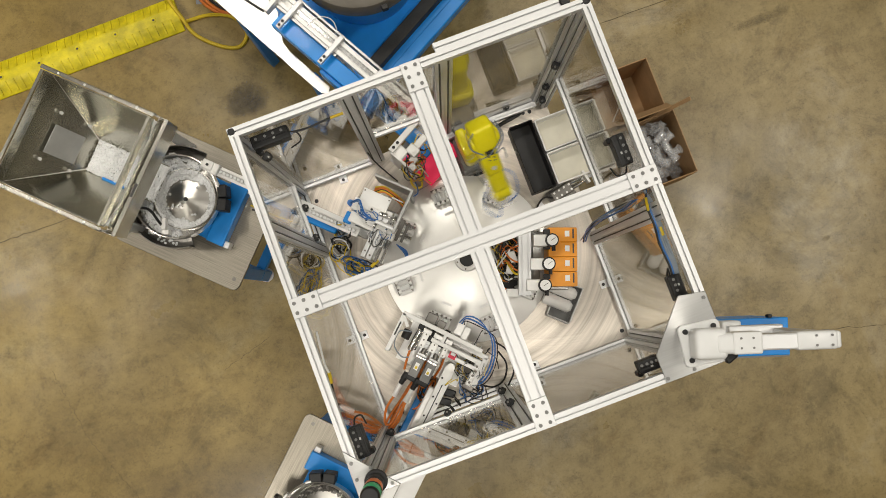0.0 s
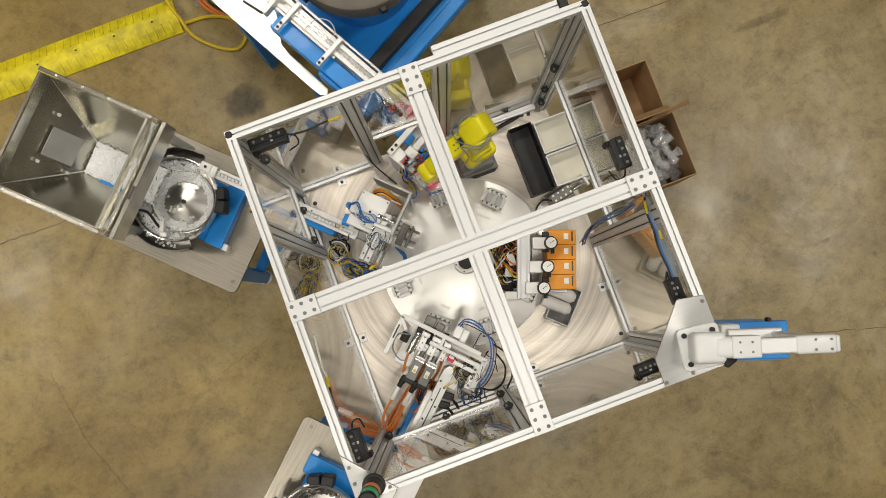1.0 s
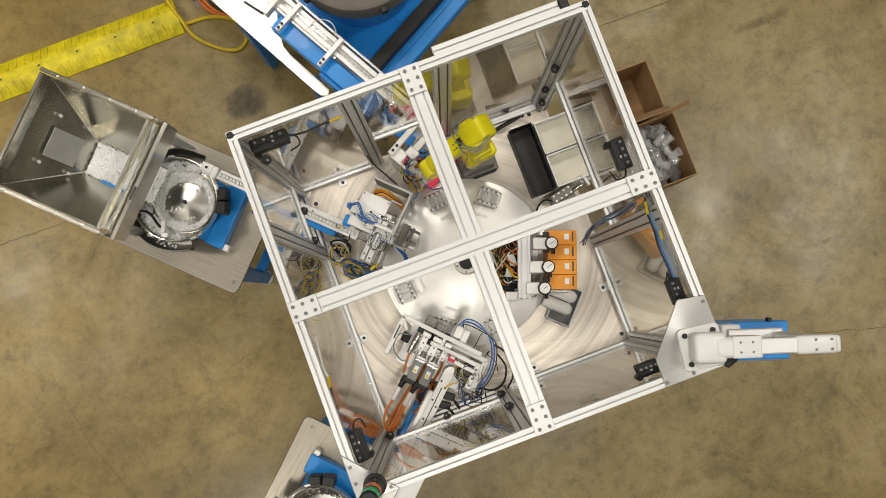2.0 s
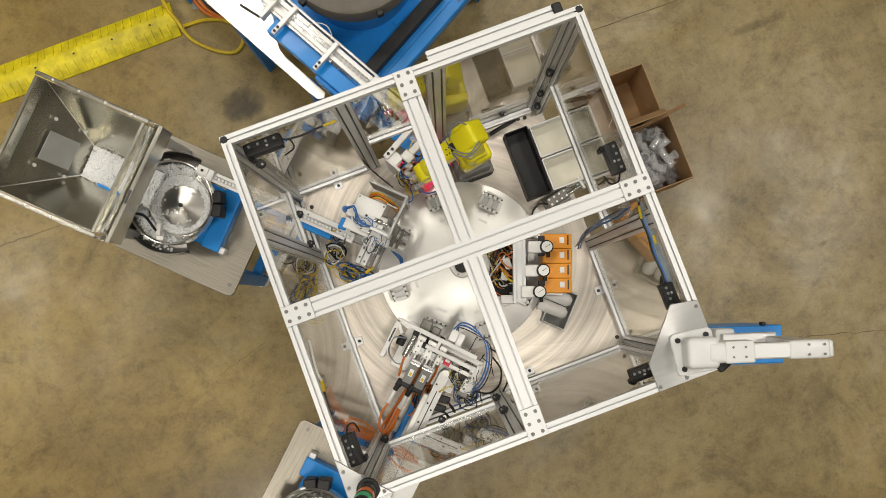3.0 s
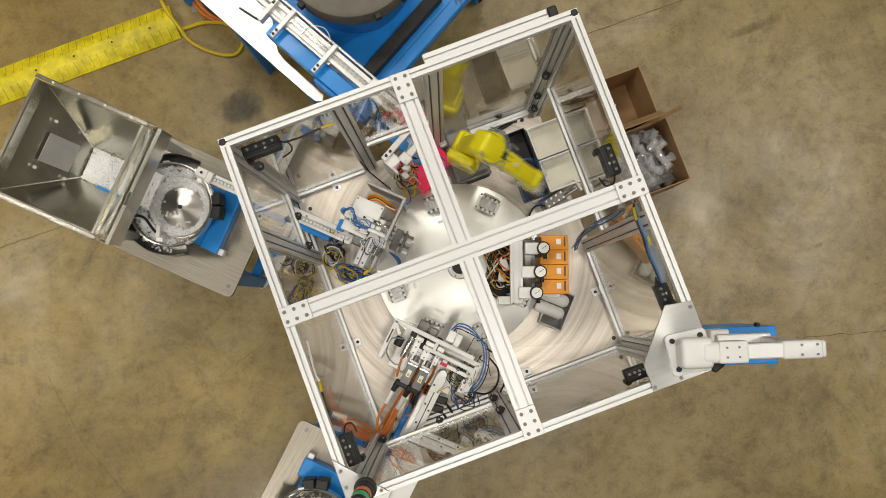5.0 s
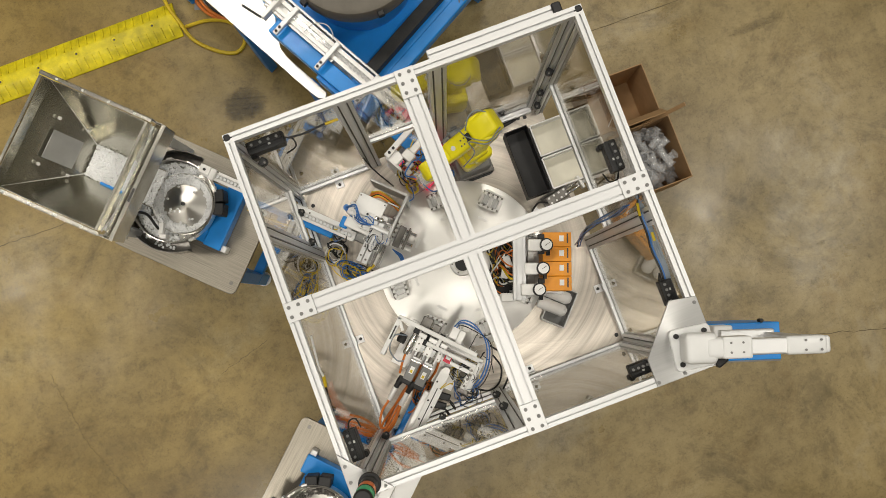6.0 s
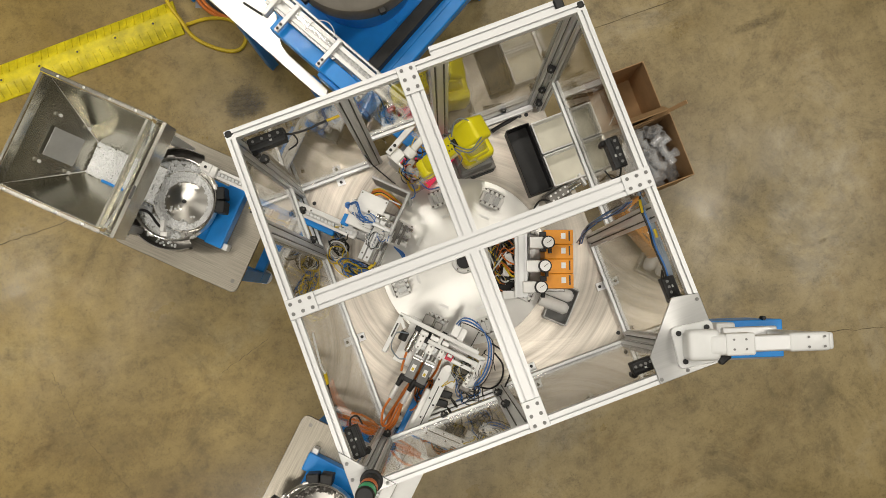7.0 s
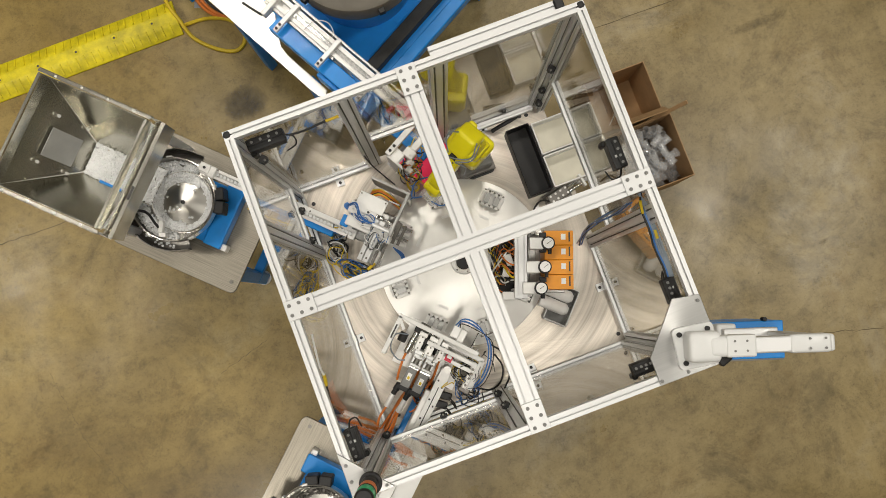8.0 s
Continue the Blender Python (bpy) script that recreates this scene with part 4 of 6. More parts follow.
for i, (x, y, r, s, tn) in enumerate(((-0.80, 1.295, 0.17, 1.45, -0.45), (-0.74, 1.16, 0.03, 2.2, 0.9), (1.93, -0.55, 0.02, 3.0, 0.2), (2.16, -0.72, 0.018, 2.0, 1.0), (1.54, -0.59, 0.014, 2.0, 0.3), (-1.486, -0.241, 0.022, 1.6, 0.2), (0.969, -1.30, 0.018, 1.3, 0.1), (-1.83, -0.35, 0.01, 1.5, 0.4), (2.05, 0.72, 0.06, 4.5, 0.0))):
    whole("floor_stain", blot(x, y, r, 20 + i, s, tn), "stain" if i < 2 else "faint", "dark oily stain soaked into the concrete floor", "stain", kind="structure")


def crack(name, x0, y0, x1, y1, seed, n=26, w=0.004, wob=0.012):
    """A thin saw-cut or crack, as a dark sliver in the floor."""
    rnd = random.Random(seed)
    bm = bmesh.new()
    d = Vector((x1 - x0, y1 - y0)).normalized()
    nn = Vector((-d.y, d.x))
    last = None
    for i in range(n + 1):
        p = Vector((x0, y0)).lerp(Vector((x1, y1)), i / n) + nn * rnd.uniform(-wob, wob)
        ww = w * rnd.uniform(0.5, 1.2)
        v = (bm.verts.new((*(p - nn * ww), 0.0015)), bm.verts.new((*(p + nn * ww), 0.0015)))
        if last:
            bm.faces.new((last[0], v[0], v[1], last[1]))
        last = v
    whole(name, bm, "crack", "thin dark crack in the concrete floor", "crack", kind="structure")


crack("floor_crack", -2.6, 1.045, -1.66, 1.022, 1, w=0.0022, wob=0.004)
crack("floor_crack", -2.30, 0.27, -2.23, -0.15, 5, w=0.0008, wob=0.006)
crack("floor_crack", -2.23, -0.15, -2.08, -0.55, 6, w=0.0008, wob=0.006)
crack("floor_crack", 1.62, -0.985, 2.4, -1.2, 2, w=0.002, wob=0.007)
crack("floor_joint", 1.10, 1.012, 2.6, 0.985, 3, w=0.0025, wob=0.002)
crack("floor_crack", -1.42, -0.06, -1.12, 0.02, 4, 18, 0.0012, 0.005)


# ---- cardboard boxes ----
def carton(x0, x1, y0, y1, h, label):
    c = thing("carton", label, "cardboard box", pose((x0 + x1) / 2, (y0 + y1) / 2 + 0.007, 0), "cartons beside the machine")
    w, d, t = x1 - x0, y1 - y0, 0.006
    part("bottom", B((0, 0, 0.005, w, d, 0.01), bev=0.001), "card", c)
    for x in (-w / 2 + t / 2, w / 2 - t / 2):
        part("side", B((x, 0, h / 2, t, d, h), bev=0.0015), "card", c)
    for y in (-d / 2 + t / 2, d / 2 - t / 2):
        part("side", B((0, y, h / 2, w - 2 * t, t, h), bev=0.0015), "card", c)
    return c


cA = carton(0.93, 1.265, 0.385, 0.665, 0.36, "open brown cardboard box standing empty on the floor")
part("flap", B((0.13, -0.16, 0.385, 0.02, 0.36, 0.006, -90, 52), bev=0.001), "card", cA)
part("flap", B((0.03, -0.138, 0.40, 0.29, 0.006, 0.08, 0, 24), bev=0.001), "card", cA)
cB = carton(0.96, 1.295, 0.02, 0.365, 0.36, "open brown cardboard box full of clear plastic parts")


def clear_parts():
    rnd = random.Random(11)
    for i in range(46):
        x, y = rnd.uniform(0.99, 1.22), rnd.uniform(0.05, 0.33)
        z = 0.18 + 0.10 * math.sin(math.pi * (y - 0.02) / 0.34) + rnd.uniform(0, 0.05)
        bm = lathe([(0.0, 0.0), (0.019, 0.0), (0.022, 0.06), (0.026, 0.062), (0.026, 0.066), (0.020, 0.065), (0.017, 0.003), (0.0, 0.003)], 14)
        whole("plastic_cup", bm, "clear", "clear plastic cup in the cardboard box", "plastic cup", pose(x, y, z, rnd.uniform(-95, 95), rnd.uniform(-70, 70), rnd.uniform(0, 180)), "clear cups in the box", smooth=True)


clear_parts()
part("cup_bed", heap(160, 0.0, 0.29, 0.0, 0.31, 0.0, 0.06, 0.022, 12), "clear", cB, "bed of clear plastic parts").location = (-0.145, -0.155, 0.14)
cable("wire_stub", [(0.98, 0.42, 0.36), (1.02, 0.47, 0.42), (1.05, 0.51, 0.45)], 0.003, "white", "thin white wire sticking up")


# ---- operator panel on its swing arm ----
def operator_panel():
    p = thing("operator_panel", "blue operator panel hung from a white swing arm", "operator panel", pose(0.517, -0.522, ZT + 0.006, 0, 0, -18.5))
    part("base_flange", prism(rounded(0.125, 0.125, 0.014, 4), 0, 0.012, 0.002), "arm_white", p).rotation_euler = (0, 0, radians(10))
    for sx in (-1, 1):
        for sy in (-1, 1):
            part("flange_bolt", C((sx * 0.042 - sy * 0.008, sy * 0.042 + sx * 0.008, 0.012, 0.018, 0.008), n=10), "black", p)
    part("pivot_block", soft_box((0.005, 0, 0.05, 0.095, 0.09, 0.08), (0.06, 0, 0.065, 0.09, 0.062, 0.06), r=0.016), "arm_white", p, smooth=True)
    part("arm_sleeve", B((0.105, 0, 0.066, 0.085, 0.064, 0.066), bev=0.006, seg=2), "arm_white", p)
    part("arm_tube", B((0.185, 0, 0.066, 0.16, 0.047, 0.05), bev=0.005, seg=2), "alu", p)
    part("arm_end", soft_box((0.305, 0, 0.066, 0.12, 0.054, 0.058), r=0.01), "arm_white", p, smooth=True)
    part("end_cap", soft_box((0.362, 0, 0.05, 0.028, 0.05, 0.08), r=0.012), "arm_white", p, smooth=True)
    for x in (0.085, 0.12, 0.30, 0.345):
        for y in (-0.014, 0.014):
            part("screw", C((x, y, 0.097, 0.1005, 0.0035), n=8), "grey", p)
    part("drop_tube", B((0.345, 0, -0.12, 0.046, 0.046, 0.34), bev=0.006, seg=2), "alu", p)
    part("lower_arm", B((0.27, 0.012, -0.31, 0.18, 0.045, 0.04), bev=0.005, seg=2), "alu", p)
    part("panel_bracket", soft_box((0.20, 0.02, -0.37, 0.065, 0.06, 0.10), r=0.008), "arm_white", p, smooth=True)
    part("panel_box", B((0.297, -0.012, -0.59, 0.255, 0.13, 0.36), bev=0.004, seg=2), "blue", p, "blue enamelled panel housing")
    part("screen", B((0.297, -0.079, -0.57, 0.21, 0.004, 0.16), bev=0.001), "black", p)
    part("seam", B((0.297, -0.079, -0.412, 0.25, 0.006, 0.004), bev=0.001), "grey", p)
    part("hinge_knob", C((0.36, 0.059, -0.43, -0.40, 0.007), n=10), "black", p)


operator_panel()
whole("corner_latch", B((0.583, -0.589, ZT, 0.04, 0.03, 0.03, 20), bev=0.006, seg=2), "black", "black latch at the guard corner", "latch")


# ---- tower light on the south-west corner plate ----
tl = thing("signal_tower", "stack light with green and amber lenses on the guard corner plate", "signal light", pose(-0.524, -0.558, ZT + 0.006))
part("base", C((0, 0, 0, 0.02, 0.034), n=28, bev=0.003), "black", tl, smooth=True)
part("lens", C((0, 0, 0.02, 0.085, 0.0265), n=28, bev=0.002), "black", tl, "dark smoked lens", smooth=True)
part("collar", C((0, 0, 0.085, 0.090, 0.0275), n=28), "rubber", tl, smooth=True)
part("lens", C((0, 0, 0.090, 0.14, 0.0265), n=28, bev=0.002), "amber_lens", tl, "amber lens", smooth=True)
part("collar", C((0, 0, 0.14, 0.146, 0.0275), n=28), "rubber", tl, smooth=True)
part("lens", C((0, 0, 0.146, 0.20, 0.0265), n=28, bev=0.002), "green_lens", tl, "green lens", smooth=True)
part("cap", C((0, 0, 0.20, 0.218, 0.0285, 0.024), n=28, bev=0.004), "black", tl, smooth=True)


# ---- valve bank, gauges, tray ----
def valve_bank():
    v = thing("valve_bank", "four orange pneumatic valve units with pressure gauges on a profile", "valve bank", pose(0.307, -0.123, 0.9, 0, 0, -20.5))
    part("profile", profile_bar((-0.097, -0.15, 0.29), (-0.097, 0.115, 0.29), 0.05, 0.045), "alu", v)
    for y in (-0.13, 0.09):
        part("upright", profile_bar((-0.097, y, 0), (-0.097, y, 0.267), 0.045, 0.045, (0, 1, 0)), "alu", v)
    for i in range(4):
        y = -0.084 + i * 0.061
        u = part("valve_unit", B((0.062, y, 0.20, 0.118, 0.0595, 0.17), bev=0.002), "orange", v, "orange valve unit")
        part("type_label", B((0.08, y + 0.004, 0.2865, 0.019, 0.024, 0.002), bev=0.0003), "white", u)
        part("label_bar", B((0.105, y + 0.004, 0.2863, 0.006, 0.04, 0.0012), bev=0), "ink", u)
        part("clip", B((-0.006, y + 0.01, 0.295, 0.028, 0.022, 0.012), bev=0.002), "black", u)
    part("carrier", B((0.03, 0.0, 0.09, 0.16, 0.25, 0.02), (-0.03, 0, 0.055, 0.03, 0.2, 0.11), bev=0.002), "alu_plate", v)
    for x, y in ((0.010, 0.072), (-0.004, -0.024), (-0.02, -0.11)):
        g = part("gauge", C((x, y, 0.33, 0.362, 0.027), n=32, bev=0.004), "black", v, "round black pressure gauge", smooth=True)
        part("dial_face", C((x, y, 0.362, 0.3635, 0.0215), n=28), "white", g)
        part("needle", B((x + 0.003, y + 0.003, 0.3645, 0.022, 0.002, 0.001, 35), bev=0), "ink", g)
        part("regulator", B((x - 0.045, y, 0.315, 0.055, 0.048, 0.05), (x - 0.01, y, 0.30, 0.05, 0.04, 0.06), bev=0.004, seg=2), "alu_part", v)
        part("fitting", C(((x + 0.01, y - 0.02, 0.32), (x + 0.01, y - 0.042, 0.32), 0.008), n=12), "black", v)
    # black plate added as a dark background behind the leads
    part("dark_backing", B((-0.155, 0.0, 0.045, 0.10, 0.25, 0.006), bev=0.001), "black", v)
    part("end_bracket", B((-0.14, -0.14, 0.25, 0.06, 0.035, 0.012), bev=0.002), "alu_part", v)
    rnd = random.Random(31)
    for i in range(16):
        y = -0.11 + i * 0.015
        mt = ("c_orange", "c_black", "c_black", "white", "c_orange", "c_yellow", "c_black", "c_orange")[i % 8]
        p = [(-0.07, y, 0.24), (-0.13, y + rnd.uniform(-0.03, 0.03), 0.24 + rnd.uniform(-0.02, 0.06)), (-0.17, y + rnd.uniform(-0.05, 0.05), 0.17 + rnd.uniform(-0.05, 0.05)), (-0.20 + rnd.uniform(-0.03, 0.03), rnd.uniform(-0.1, 0.1), 0.06)]
        part("lead", tube(p, rnd.choice((0.0025, 0.0035, 0.0045))), mt, v, smooth=True)
    part("plug", B((-0.14, 0.01, 0.22, 0.03, 0.05, 0.03, 20), (-0.15, -0.04, 0.20, 0.03, 0.04, 0.03, -10), bev=0.003), "white", v)
    for k in range(18):
        a0 = rnd.uniform(0, 6.28)
        ox, oy, q = -0.155 + rnd.uniform(-0.03, 0.03), rnd.uniform(-0.1, 0.11), rnd.uniform(0.02, 0.05)
        pts = [(ox + q * math.cos(a0 + 0.7 * i), oy + 1.3 * q * math.sin(a0 + 0.7 * i), 0.08 + 0.16 * rnd.random()) for i in range(8)]
        part("lead", tube(pts, 0.0028, 6, per=4), ("c_black", "c_orange", "c_black", "white", "c_black", "c_yellow")[k % 6], v, smooth=True)
    for y in (0.03, 0.08, -0.06):
        part("coil_loop", tube([(-0.15 + 0.028 * math.cos(a * 0.9), y + 0.028 * math.sin(a * 0.9), 0.15 + 0.006 * a) for a in range(9)], 0.0045), "c_black", v, smooth=True)


valve_bank()


def filter_tray():
    t = thing("filter_tray", "dark grey bracket tray holding two white filter cups", "tray", pose(0.339, -0.324, 0.9, 0, 0, 47))
    w, d, h = 0.165, 0.105, 0.055
    part("tray_base", B((0, 0, 0.004, w, d, 0.006), bev=0.001), "grey", t)
    for b in ((0, d / 2, h / 2, w, 0.008, h), (0, -d / 2, h / 2, w, 0.008, h), (w / 2, 0, h / 2, 0.008, d, h), (-w / 2, 0, h / 2, 0.008, d, h)):
        part("tray_side", B(b, bev=0.003), "dull_plate", t)
    for y in (-0.024, 0.026):
        cup = part("filter_cup", C(((y * 1.15 + 0.012, 0.095, 0.062), (y * 1.15 + 0.012, -0.02, 0.062), 0.027), ((y * 1.15 + 0.012, -0.02, 0.062), (y * 1.15 + 0.012, -0.035, 0.062), 0.027, 0.014), n=24, bev=0.003), "white", t, "white filter cup", smooth=True)


filter_tray()


# ---- parts boxes by the robot ----
def open_box(name, x0, x1, y0, y1, h, mat, label, t=0.004, liner=None):
    b = thing(name, label, "parts box", pose((x0 + x1) / 2 + 0.005, (y0 + y1) / 2 - 0.001, 0.9), "parts boxes by the robot")
    w, d = x1 - x0, y1 - y0
    part("box_floor", B((0, 0, 0.004, w, d, 0.008), bev=0.001), liner or mat, b)
    for x in (-w / 2, w / 2):
        part("box_side", B((x, 0, h / 2, t, d, h), bev=0.0012), mat, b)
    for y in (-d / 2, d / 2):
        part("box_side", B((0, y, h / 2, w, t, h), bev=0.0012), mat, b)
    return b


bb = open_box("reject_box", 0.375, 0.478, 0.168, 0.472, 0.10, "black", "shallow glossy black parts box")
for y in (0.3155, 0.469):
    open_box("cream_box", 0.492, 0.77, y - 0.146, y - 0.005, 0.085, "white", "white parts box with a cream liner", 0.007, "tray_white")
bt = whole("box_slide", B((0.60, 0.317, 0.893, 0.36, 0.33, 0.006), bev=0.001), "alu_plate", "aluminium slide plate under the parts boxes", "plate")
cy = thing("stop_cylinder", "small steel pneumatic stop cylinder beside the parts boxes", "cylinder", pose(0.50, 0.13, 0.9, 0, 0, 12))
part("body", B((0, 0, 0.05, 0.10, 0.045, 0.05), bev=0.003), "dark_steel", cy)
for x in (-0.035, -0.01, 0.015, 0.04):
    part("tie_bolt", C((x, 0.012, 0.075, 0.079, 0.005), (x, -0.012, 0.075, 0.079, 0.005), n=8), "alu_part", cy)
part("rod", C(((0.05, 0.012, 0.05), (0.12, 0.012, 0.05), 0.006), ((0.05, -0.012, 0.05), (0.12, -0.012, 0.05), 0.006), n=12), "steel_mirror", cy, smooth=True)
part("end_plate", B((0.125, 0, 0.05, 0.012, 0.06, 0.05), bev=0.002), "alu_part", cy)
part("foot", B((0, 0, 0.012, 0.12, 0.07, 0.024), bev=0.002), "dark_steel", cy)
part("hose", tube([(-0.05, 0, 0.07), (-0.09, 0.02, 0.10), (-0.13, 0.0, 0.06), (-0.14, -0.05, 0.02)], 0.004), "c_black", cy, smooth=True)
# recess for the robot's wiring
whole("cable_port", prism(rounded(0.125, 0.045, 0.022, 6, 0.225, 0.358), 0.901, 0.904), "black", "black oval cable port in the table", "cable port")
whole("plug_cable", tube([(0.33, 0.505, 0.93), (0.37, 0.512, 0.94), (0.42, 0.52, 0.935), (0.46, 0.53, 0.92)], 0.009), "c_black", "thick black cable with a plug on the table", "cable", smooth=True)


# ---- light curtains, switches and handles on the guard ----
def switch_box(m, L, label):
    s = thing("safety_switch", label, "safety switch", m, "black safety switches")
    part("case", B((0, 0, 0, L, 0.036, 0.04), (0, 0.006, 0.016, L * 0.92, 0.022, 0.022), bev=0.003, seg=2), "black", s)
    part("cover_plate", B((0, -0.020, -0.004, L * 0.96, 0.006, 0.05), bev=0.001), "black", s)
    for x in (-0.34, -0.1, 0.12, 0.34):
        part("lug", C((x * L, 0.004, 0.027, 0.031, 0.0045), n=10), "grey", s)
    part("slot", B((0.1 * L, -0.004, 0.0205, 0.008, 0.014, 0.002), bev=0), "dull_plate", s)
    part("lever", B((-L * 0.42, -0.024, -0.03, 0.018, 0.018, 0.05), bev=0.004), "black", s)
    part("lead", tube([(L * 0.5, 0, -0.01), (L * 0.5 + 0.02, -0.008, -0.03), (L * 0.5 + 0.015, -0.02, -0.09), (L * 0.3, -0.02, -0.14)], 0.0028), "c_black", s, smooth=True)
    return s


switch_box(pose(-0.479, 0.533, 2.05, 0, 0, 0), 0.122, "black safety switch box under the top beam")
switch_box(pose(0.532, 0.107, 2.05, 0, 0, -90), 0.10, "black safety switch box under the top beam")
switch_box(pose(0.536, -0.352, 2.03, 0, 0, 90), 0.08, "black safety switch box with grey leads")
switch_box(pose(0.368, -0.540, 2.03, 0, 0, 0), 0.07, "black safety switch box beside the corner plate")
switch_box(pose(-0.549, -0.448, 2.03, 0, 0, 90), 0.10, "black safety switch box beside the tower light")


def knob(x, y, z, rz):
    k = thing("panel_clamp", "small black panel clamp with a tie on the profile", "clamp", pose(x, y, z, 0, 0, rz), "black panel clamps")
    part("clamp_body", B((0, 0, 0, 0.03, 0.022, 0.03), (0.0, 0.012, 0.012, 0.018, 0.016, 0.018), bev=0.004, seg=2), "black", k)
    part("clamp_screw", C((0, 0.012, 0.02, 0.028, 0.004), n=8), "dark_steel", k)


for a in ((0.179, 0.573, 0.973, 180), (0.404, 0.573, 0.973, 180), (0.542, 0.533, 1.577, 135), (0.549, 0.540, 1.239, 135), (0.549, 0.525, 1.069, 135), (-0.536, 0.525, 1.859, -135), (-0.553, 0.419, 1.239, -90), (-0.553, 0.290, 1.239, -90), (-0.299, -0.563, 1.239, 0), (-0.062, -0.555, 1.239, 45), (-0.060, -0.556, 1.634, 45), (-0.541, -0.551, 1.239, -45), (0.054, 0.545, 1.419, 180)):
    knob(*a)


def foot_bracket(x, y, rz):
    k = thing("foot_bracket", "small aluminium angle bracket with a black bolt on the table", "bracket", pose(x, y, 0.9, 0, 0, rz), "angle brackets")
    part("angle", B((0, 0, 0.003, 0.036, 0.036, 0.006), (0, 0.016, 0.018, 0.036, 0.005, 0.036), bev=0.001), "alu", k)
    part("bolt", C((0, -0.004, 0.006, 0.013, 0.007), n=8), "black", k)


for a in ((-0.384, 0.535, 0), (0.30, 0.535, 0), (0.535, -0.315, -90), (-0.54, -0.15, 90), (-0.54, 0.09, 90), (-0.43, -0.54, 180), (0.12, -0.54, 180), (0.4, 0.1, 30)):
    foot_bracket(*a)

# outside track of the sliding door on the north face
dt = thing("door_track", "white aluminium sliding door track outside the guard", "door track")
part("track_bar", profile_bar((0.093, 0.596, 2.105), (0.505, 0.595, 2.105), 0.034, 0.03), "alu", dt)
part("end_stop", B((0.519, 0.595, 2.107, 0.030, 0.036, 0.045), bev=0.004), "black", dt)
for x in (0.2, 0.42):
    part("spacer", B((x, 0.578, 2.105, 0.03, 0.008, 0.03), bev=0.001), "alu", dt)
part("rail_low", profile_bar((0.113, 0.535, 0.965), (0.53, 0.535, 0.965), 0.02, 0.03), "alu", dt)


def tangle(parent, cx, cy, z0, z1, sx, sy, n, mats, r, seed, name="lead"):
    """Loose loops of thin cable lying over one another; each cable is a part."""
    rnd = random.Random(seed)
    for k in range(n):
        a0, turns = rnd.uniform(0, 6.28), rnd.uniform(0.5, 1.5)
        ex, ey = rnd.uniform(0.35, 1) * sx, rnd.uniform(0.35, 1) * sy
        ox, oy = cx + rnd.uniform(-0.4, 0.4) * sx, cy + rnd.uniform(-0.4, 0.4) * sy
        m = 9
        pts = [(ox + ex * (1 - 0.03 * i) * math.cos(a0 + turns * 6.28 * i / m) + rnd.uniform(-0.006, 0.006), oy + ey * math.sin(a0 + turns * 6.28 * i / m) + rnd.uniform(-0.006, 0.006), z0 + (z1 - z0) * rnd.random()) for i in range(m)]
        part(name, tube(pts, r * rnd.uniform(0.75, 1.25), 6, per=4), mats[k % len(mats)], parent, smooth=True)


